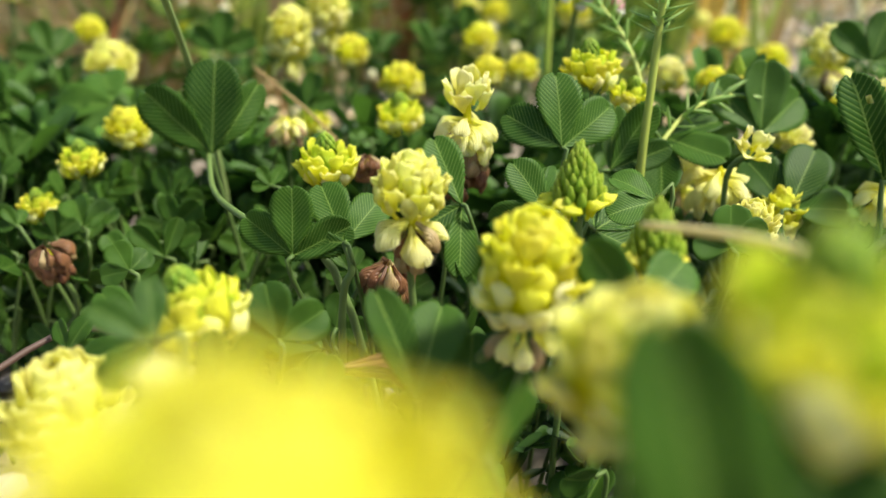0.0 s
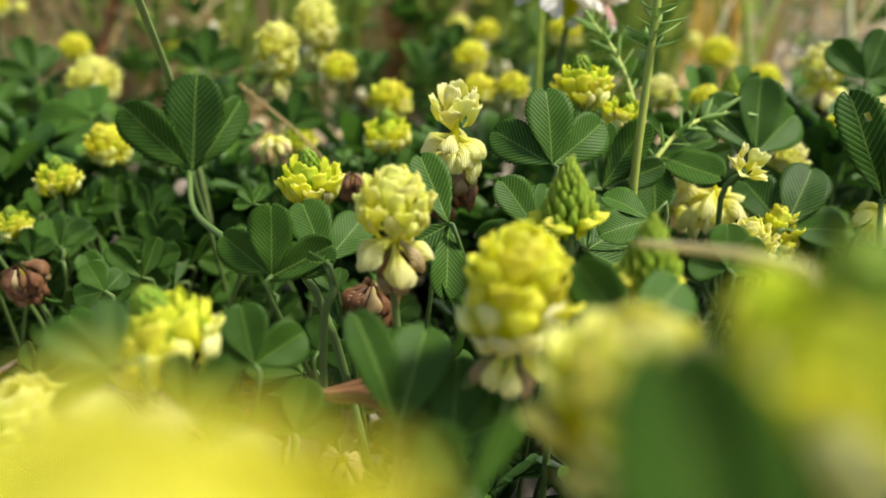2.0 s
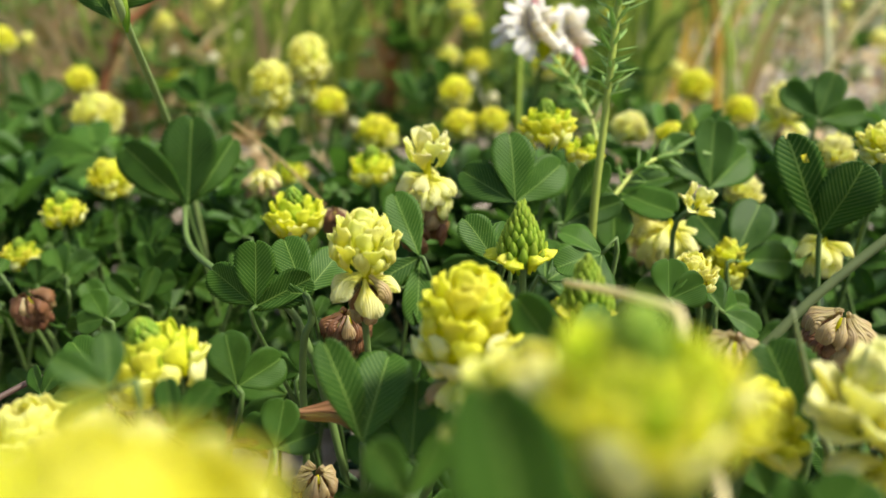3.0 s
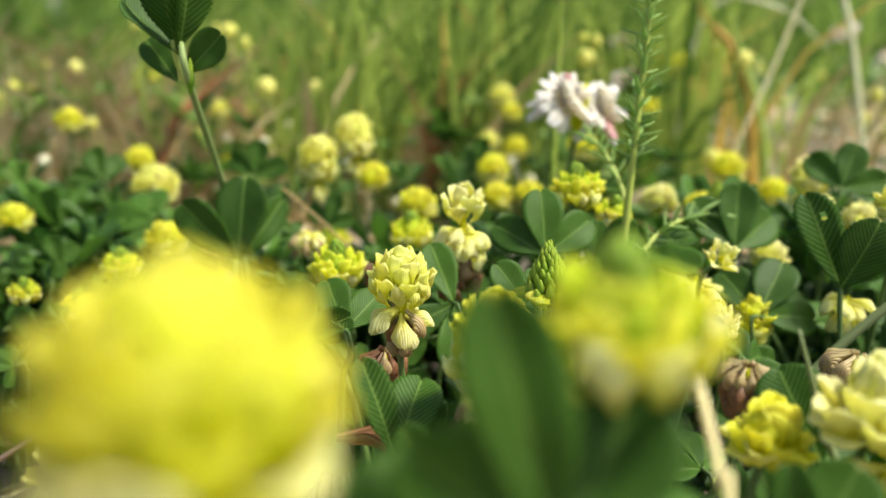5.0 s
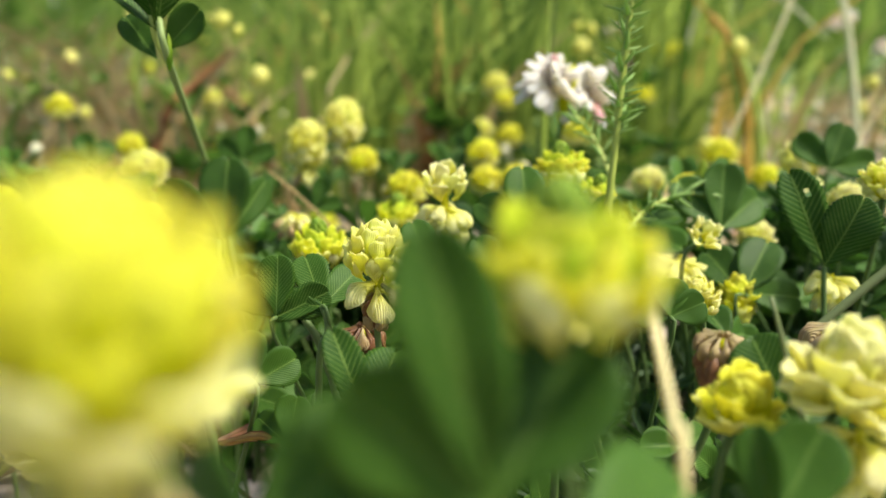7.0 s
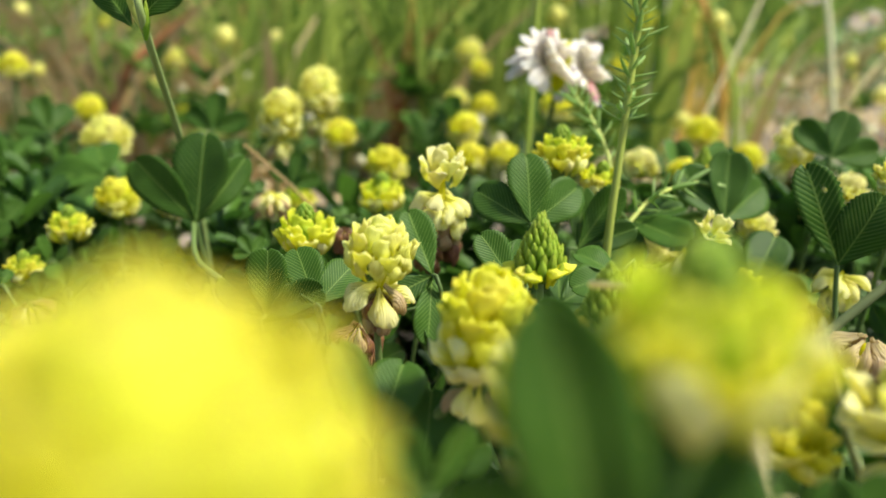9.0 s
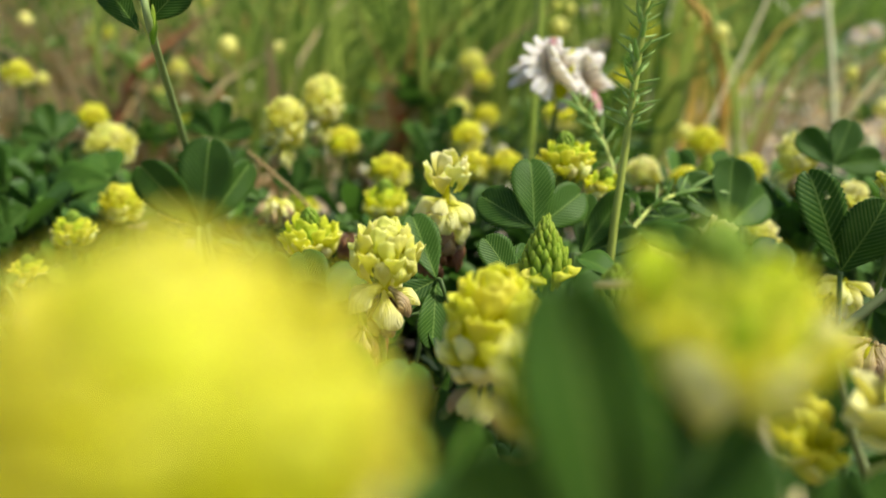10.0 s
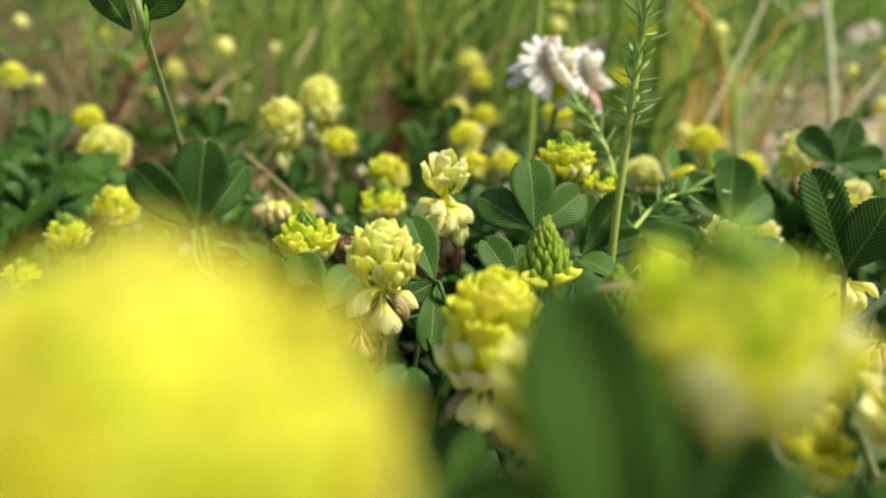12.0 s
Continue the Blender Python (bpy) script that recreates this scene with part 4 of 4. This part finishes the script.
grass_patch("rusty_grass", GRASS_RUST, 110, (-0.6, 0.1), (0.45, 1.0), 0.10, 0.0018, 0.4, 34, "rust-brown withered grass blades")
grass_patch("dry_weeds", GRASS_DRY, 260, (-0.62, -0.16), (0.42, 0.9), 0.11, 0.0026, -0.3, 39, "tangled dry tan stalks over bare ground", 4)
grass_patch("weed_shoots", GRASS, 220, (-0.62, -0.14), (0.44, 1.0), 0.12, 0.0028, 0.4, 40, "short yellow-green weed shoots among dry stalks", 5)


def grass_ring(count_, near, far):
    rnd = random.Random(36)
    verts, faces = [], []
    for _ in range(count_):
        r, a = rnd.uniform(near, far), rnd.uniform(0, 6.28)
        x, y = r * math.cos(a), r * math.sin(a)
        if abs(x) < 0.8 * y and y < 4.0:
            continue
        h = 0.28 * rnd.uniform(0.5, 1.1)
        dx, dy = rnd.gauss(0.1, 0.3) * h, rnd.gauss(0, 0.3) * h
        blade_data((x, y, -0.003), (x + dx, y + dy, h), (-dx * 0.2, 0, h * 0.08), 0.005 * rnd.uniform(0.6, 1.4), verts, faces, 5)
    tagged(new("meadow_grass", mesh_from("meadow_grass", verts, faces, GRASS_FAR)), "meadow grass all round the clover patch", "grass", kind="stuff")


grass_ring(9000, 1.3, 6.0)


def litter(name, material, count_, size, seed, label, category, stone=False):
    """Bits that lie on the soil: crumbs, pebbles or broken stalks."""
    rnd = random.Random(seed)
    verts, faces = [], []
    for _ in range(count_):
        y = 0.07 + 0.9 * rnd.random() ** 1.6
        x = rnd.uniform(-0.62, 0.62) * (y + 0.05)
        s = size * rnd.uniform(0.4, 1.3)
        o = Vector((x, y, ground_height(x, y)))
        if stone:
            k = len(verts)
            sc = Vector((rnd.uniform(0.7, 1.3), rnd.uniform(0.7, 1.3), rnd.uniform(0.4, 0.8))) * s
            rings = [(-0.5, 0.6), (0.1, 1.0), (0.6, 0.75), (0.9, 0.3)]
            for h, r in rings:
                for q in range(6):
                    a = q * math.pi / 3 + h
                    j = rnd.uniform(0.8, 1.2)
                    verts.append(o + Vector((math.cos(a) * r * j * sc.x, math.sin(a) * r * j * sc.y, h * sc.z)))
            for i in range(3):
                for q in range(6):
                    faces.append((k + i * 6 + q, k + i * 6 + (q + 1) % 6, k + i * 6 + 6 + (q + 1) % 6, k + i * 6 + 6 + q))
            faces.append(tuple(k + 18 + q for q in range(6)))
        else:
            a = rnd.uniform(0, 6.28)
            d = Vector((math.cos(a), math.sin(a), rnd.uniform(-0.05, 0.25))) * s
            v, f = tube_data(bent([o - d, o + Vector((0, 0, s * 0.15)), o + d], 5), (s * 0.05, s * 0.03), 5, len(verts))
            verts += v
            faces += f
    tagged(new(name, mesh_from(name, verts, faces, material, smooth=not stone)), label, category, kind="stuff")


def dead_leaf_litter():
    """Withered leaves on the open soil behind the clover."""
    rnd = random.Random(51)
    verts, faces = [], []
    for _ in range(2800):
        y = rnd.uniform(0.36, 1.5)
        side = rnd.choice((-1, -1, 1))
        x = side * rnd.uniform(0.10, 0.62) * y
        o = Vector((x, y, ground_height(x, y) + rnd.uniform(0.001, 0.014)))
        s, a = rnd.uniform(0.003, 0.011), rnd.uniform(0, 6.28)
        d = Vector((math.cos(a), math.sin(a), rnd.uniform(-0.3, 0.8))) * s
        q = Vector((-math.sin(a), math.cos(a), rnd.uniform(-0.6, 0.6))) * s * 0.35
        up = Vector((0, 0, s * 0.2))
        k = len(verts)
        verts += [o - d, o - d * 0.3 + q, o + d * 0.5 + q * 0.8, o + d, o + d * 0.5 - q * 0.8, o - d * 0.3 - q, o + up, o + d * 0.4 + up]
        faces += [(k, k + 1, k + 6), (k + 1, k + 2, k + 7, k + 6), (k + 2, k + 3, k + 7), (k + 3, k + 4, k + 7), (k + 4, k + 5, k + 6, k + 7), (k + 5, k, k + 6)]
    tagged(new("withered_leaves", mesh_from("withered_leaves", verts, faces, WITHERED)), "withered tan and reddish leaves scattered on open soil", "litter", kind="stuff")


WITHERED = plain_plant("withered_leaf", (0.32, 0.16, 0.05), (0.76, 0.64, 0.38), 80.0, 0.25)
dead_leaf_litter()
litter("dead_stalks", STEM_DRY, 420, 0.012, 41, "broken dry brown stalks lying on the soil", "litter")
litter("straw_bits", STRAW, 220, 0.010, 42, "pale straw bits lying on the soil", "litter")
litter("pebbles", STONE, 500, 0.004, 43, "small pale pebbles and soil crumbs", "pebbles", True)


# ---- shoots, stems and single blades ----
def creeping_stem(points, r, material, label, name="creeping_stem"):
    p = Vector(points[0])
    ob = new(name, stem_mesh([Vector(q) - p for q in points], r, material, 20, 9))
    ob.matrix_basis = Matrix.Translation(p)
    return tagged(ob, label, "stem")


creeping_stem([(-0.004, 0.120, -0.003), (-0.0157, 0.1262, 0.0490), (-0.0306, 0.1353, 0.0550), (-0.0410, 0.1560, 0.0530), (-0.0447, 0.1684, 0.0563)], (0.0007, 0.0005), STEM, "bent green clover stem rising from the carpet")
creeping_stem([(0.046, 0.132, -0.003), (0.0540, 0.1340, 0.030), (0.0640, 0.1355, 0.0438), (0.0740, 0.1366, 0.0543), (0.0900, 0.1370, 0.0690)], (0.0009, 0.0008), STEM_GREY, "thick slanting grey-green clover stem")
creeping_stem([(-0.015, 0.120, -0.003), (-0.0145, 0.1174, 0.0454), (-0.0128, 0.1176, 0.0544), (-0.0138, 0.1190, 0.0579)], (0.0006, 0.0005), STEM, "upright grey-green clover stem below a leaf")
creeping_stem([(-0.012, 0.108, -0.003), (-0.002, 0.098, 0.040), (0.0060, 0.0915, 0.0570), (0.0085, 0.0890, 0.0640)], (0.0009, 0.0007), STEM, "slanting green flower stalk")
creeping_stem([(-0.085, 0.098, 0.030), (-0.0690, 0.1040, 0.0385), (-0.0520, 0.1220, 0.0430), (-0.040, 0.130, 0.02)], (0.0006, 0.0004), STEM_DRY, "dull purple-brown dead twig near the ground", "twig")
creeping_stem([(-0.085, 0.110, 0.020), (-0.065, 0.118, 0.030), (-0.050, 0.128, 0.034), (-0.030, 0.140, 0.01)], (0.0008, 0.0005), STEM_DRY, "dead brown twig in the shade", "twig")
creeping_stem([(-0.0430, 0.2080, 0.0655), (-0.0378, 0.2068, 0.0616), (-0.0270, 0.2050, 0.0520), (-0.0120, 0.2030, 0.0330), (0.004, 0.201, -0.002)], (0.0003, 0.0004), GRASS_DRY, "slanting dry tan stalk among the leaves", "dry_stalk")
creeping_stem([(0.0270, 0.028, -0.003), (0.0260, 0.0425, 0.0660), (0.0256, 0.0454, 0.0717), (0.0250, 0.0560, 0.0790), (0.0249, 0.0583, 0.0808), (0.0244, 0.0598, 0.0811), (0.0225, 0.0690, 0.0785), (0.0195, 0.0830, 0.0740)], (0.00042, 0.00036), STRAW, "dry straw-coloured stalk, bent over near its top", "dry_stalk")
creeping_stem([(0.0540, 0.0775, -0.002), (0.0512, 0.0788, 0.0450), (0.0472, 0.0815, 0.0600), (0.0441, 0.0836, 0.0709)], (0.0009, 0.0002), STEM_GREY, "thin pointed grey-green sheath", "sheath")


def grass_blade(points, width, material, label):
    o = Vector(points[0])
    p = bent([Vector(q) - o for q in points], 14)
    verts, faces = [], []
    for i, q in enumerate(p):
        t = (p[min(i + 1, 13)] - p[max(i - 1, 0)]).normalized()
        side = t.cross(Vector((0, 1, 0.4))).normalized()
        nrm = t.cross(side)
        w = width * 0.5 * min(1.0, (14 - i) / 6)
        verts += [q - side * w, q + nrm * w * 0.35, q + side * w, q + nrm * w * 0.25]
    for i in range(13):
        a = 4 * i
        for k in range(4):
            faces.append((a + k, a + (k + 1) % 4, a + 4 + (k + 1) % 4, a + 4 + k))
    ob = new("grass_blade", mesh_from("blade", verts, faces, material))
    ob.matrix_basis = Matrix.Translation(o)
    return tagged(ob, label, "grass blade", "grass blades")


grass_blade([(-0.075, 0.088, 0.0), (-0.060, 0.086, 0.035), (-0.047, 0.0890, 0.0475)], 0.0022, GRASS, "bright green grass blade leaning over the soil")
grass_blade([(0.030, 0.26, 0.0), (0.0285, 0.25, 0.06), (0.030, 0.255, 0.125)], 0.0016, GRASS, "thin green grass blade standing upright")
grass_blade([(0.105, 0.415, 0.0), (0.1358, 0.4316, 0.0628), (0.1533, 0.4456, 0.0975), (0.1716, 0.4622, 0.1386), (0.185, 0.47, 0.165)], 0.0017, STRAW, "straw-coloured grass stem leaning over")
grass_blade([(0.192, 0.415, 0.0), (0.189, 0.4287, 0.0555), (0.1867, 0.4479, 0.1031), (0.178, 0.4622, 0.1386), (0.160, 0.47, 0.150)], 0.0034, GRASS_PALE, "broad whitish grass blade bending over at its top")
grass_blade([(0.150, 0.46, 0.0), (0.1469, 0.4678, 0.0668), (0.1377, 0.4799, 0.0968), (0.1205, 0.4875, 0.1158)], 0.0050, GRASS_ORANGE, "orange-yellow withering grass blade bending over")
grass_blade([(0.152, 0.44, 0.0), (0.1478, 0.4500, 0.0600), (0.1370, 0.4630, 0.0960), (0.1300, 0.475, 0.1290)], 0.0040, GRASS, "yellow-green grass blade standing upright")
grass_blade([(0.115, 0.515, 0.0), (0.1312, 0.5205, 0.1118), (0.1725, 0.5231, 0.1183), (0.2026, 0.5131, 0.0936)], 0.0022, GRASS_PALE, "thin pale grass stem arching over")
grass_blade([(0.140, 0.375, 0.0), (0.168, 0.380, 0.050), (0.195, 0.390, 0.085), (0.230, 0.400, 0.120)], 0.0017, STRAW, "straw-coloured grass stem leaning over")
grass_blade([(-0.158, 0.41, 0.0), (-0.1432, 0.4180, 0.0560), (-0.1310, 0.4270, 0.0720), (-0.112, 0.436, 0.090)], 0.0045, GRASS_RUST, "reddish-brown dead grass blade")
grass_blade([(-0.010, 0.50, 0.0), (-0.0130, 0.50, 0.070), (-0.016, 0.51, 0.115)], 0.0036, GRASS_ORANGE, "orange-brown withering grass blade")
grass_blade([(-0.02, 0.50, 0.0), (-0.035, 0.50, 0.07), (-0.075, 0.51, 0.13)], 0.0025, GRASS, "light green grass blade leaning over")
grass_blade([(-0.10, 0.47, 0.0), (-0.112, 0.47, 0.05), (-0.15, 0.48, 0.085)], 0.0030, GRASS_RUST, "reddish-brown dead grass blade")
grass_blade([(-0.145, 0.42, 0.0), (-0.150, 0.42, 0.03), (-0.19, 0.43, 0.050)], 0.0030, GRASS_DRY, "tan dead grass blade")


def curled_leaf(x, y, z, size, turn):
    verts, faces, uvs = [], [], []
    for below in (0, 1):
        for i in range(9):
            for j in range(7):
                u, v = i / 8, j / 3 - 1
                w = 0.32 * math.sin(math.pi * (0.08 + 0.9 * u)) ** 0.8
                a = v * 1.5
                verts.append(((math.sin(a) * w) * size, (u - 0.5) * size, ((1 - math.cos(a)) * w * 0.8 + 0.12 * math.sin(u * 5) - 0.02 * below) * size))
                uvs.append((0.5 + v * 0.3, u))
    for below in (0, 1):
        for i in range(8):
            for j in range(6):
                a = below * 63 + i * 7 + j
                faces.append((a, a + 1, a + 8, a + 7) if not below else (a, a + 7, a + 8, a + 1))
    ob = new("dead_leaf", mesh_from("dead_leaf", verts, faces, BROWN, uvs))
    ob.matrix_basis = pose(x, y, z, 20, 10, turn)
    return tagged(ob, "curled orange-brown dead leaf", "dead leaf", "dead leaves")


curled_leaf(-0.0080, 0.1000, 0.0470, 0.011, 70)
curled_leaf(-0.0210, 0.0985, 0.0440, 0.009, 100)
curled_leaf(-0.060, 0.150, 0.006, 0.012, 20)
curled_leaf(-0.075, 0.170, 0.006, 0.012, 140)
curled_leaf(0.010, 0.120, 0.006, 0.011, 200)


# a tall clover shoot whose top leaf stands against the grass
def tall_shoot():
    o = Vector((-0.0465, 0.198, 0))
    ob = thing("clover_shoot", o, "tall green clover shoot with upright top leaves", "clover shoot")
    at = lambda p: Vector(p) - o
    part("stem", stem_mesh([at((-0.0465, 0.198, -0.003)), at((-0.0480, 0.1900, 0.045)), at((-0.0487, 0.1776, 0.0697)), at((-0.0448, 0.1454, 0.0945)), at((-0.0456, 0.1440, 0.1020))], (0.0008, 0.0006), SHOOT_STEM, 18, 8), ob)
    part("side_stem", stem_mesh([at((-0.0448, 0.1454, 0.0945)), at((-0.0466, 0.1448, 0.0985)), at((-0.0470, 0.1440, 0.1025))], (0.0007, 0.0005), HERB_STEM, 8, 7), ob)
    part("stipule", PODS["bud"][0], ob, Matrix.Translation(at((-0.0446, 0.1448, 0.0930))) @ frame_of((0.12, -0.1, 1), (1, -0.3, 0)) @ Matrix.Diagonal((0.0028, 0.0065, 0.0028, 1)))
    for base, tip, w, face in (((-0.0460, 0.1440, 0.1000), (-0.0560, 0.1440, 0.1080), 0.62, (0.5, -0.35, 1.0)), ((-0.0460, 0.1440, 0.1005), (-0.0485, 0.1410, 0.1160), 0.55, (-0.6, -1, 0.2)),
                               ((-0.0458, 0.1440, 0.1010), (-0.0415, 0.1410, 0.1165), 0.55, (0.7, -1, 0.2)), ((-0.0452, 0.1446, 0.0965), (-0.0380, 0.1450, 0.1035), 0.62, (0.2, -1, 0.3)),
                               ((-0.0466, 0.1446, 0.0950), (-0.0530, 0.1470, 0.1030), 0.5, (0.4, -1, 0.1))):
        a, b = at(base), at(tip)
        size = (b - a).length
        part("leaflet", LEAFLETS[w][0], ob, Matrix.Translation(a) @ frame_of(b - a, face) @ Matrix.Diagonal((size, size, size, 1)))


tall_shoot()


# a feathery herb with needle leaves
def needle_mesh():
    verts, faces = [], []
    for i in range(6):
        u = i / 5
        w = 0.10 * math.sin(math.pi * (0.12 + 0.86 * u)) ** 0.7
        for k in range(4):
            a = k * math.pi / 2
            verts.append((math.cos(a) * w, u, math.sin(a) * w * 0.4 + 0.12 * u * u))
    for i in range(5):
        for k in range(4):
            faces.append((i * 4 + k, i * 4 + (k + 1) % 4, i * 4 + 4 + (k + 1) % 4, i * 4 + 4 + k))
    return mesh_from("needle", verts, faces, HERB)


NEEDLE = needle_mesh()


def feathery_herb():
    rnd = random.Random(77)
    o = Vector((0.0340, 0.1530, 0))
    ob = thing("feathery_herb", o, "slender green herb with fine needle leaves on branching stems", "herb")
    at = lambda p: Vector(p) - o
    lines = ((0.0009, 0.0005, 0.56, 150, [(0.0340, 0.1530, -0.003), (0.0342, 0.1521, 0.0543), (0.0353, 0.1533, 0.0745), (0.0385, 0.1585, 0.1130), (0.0402, 0.161, 0.134)]),
             (0.0005, 0.0003, 0.45, 26, [(0.0343, 0.1525, 0.0450), (0.0370, 0.1700, 0.0590), (0.0384, 0.1768, 0.0685), (0.0356, 0.1816, 0.0762), (0.0329, 0.1849, 0.08), (0.0306, 0.1878, 0.0828)]),
             (0.0005, 0.0003, 0.15, 26, [(0.0348, 0.1540, 0.0575), (0.0429, 0.1616, 0.0651), (0.0500, 0.1680, 0.0670), (0.0590, 0.1750, 0.0672)]))
    for r0, r1, start, n, pts in lines:
        line = bent([at(p) for p in pts], 40)
        stem = part("stem", stem_mesh([at(p) for p in pts], (r0, r1), HERB_STEM, 18, 7), ob)
        for i in range(n):
            s = (start + (1 - start) * i / n) * 38
            k = int(s)
            q = line[k].lerp(line[k + 1], s - k)
            t = (line[k + 1] - line[k]).normalized()
            side = Matrix.Rotation(i * GOLD, 3, t) @ t.orthogonal().normalized()
            d = (side + t * rnd.uniform(0.1, 0.9)).normalized()
            m = Matrix.Translation(q) @ frame_of(d, t) @ Matrix.Diagonal([rnd.uniform(0.0036, 0.0058)] * 3 + [1])
            part("needle_leaf", NEEDLE, stem, m)


feathery_herb()
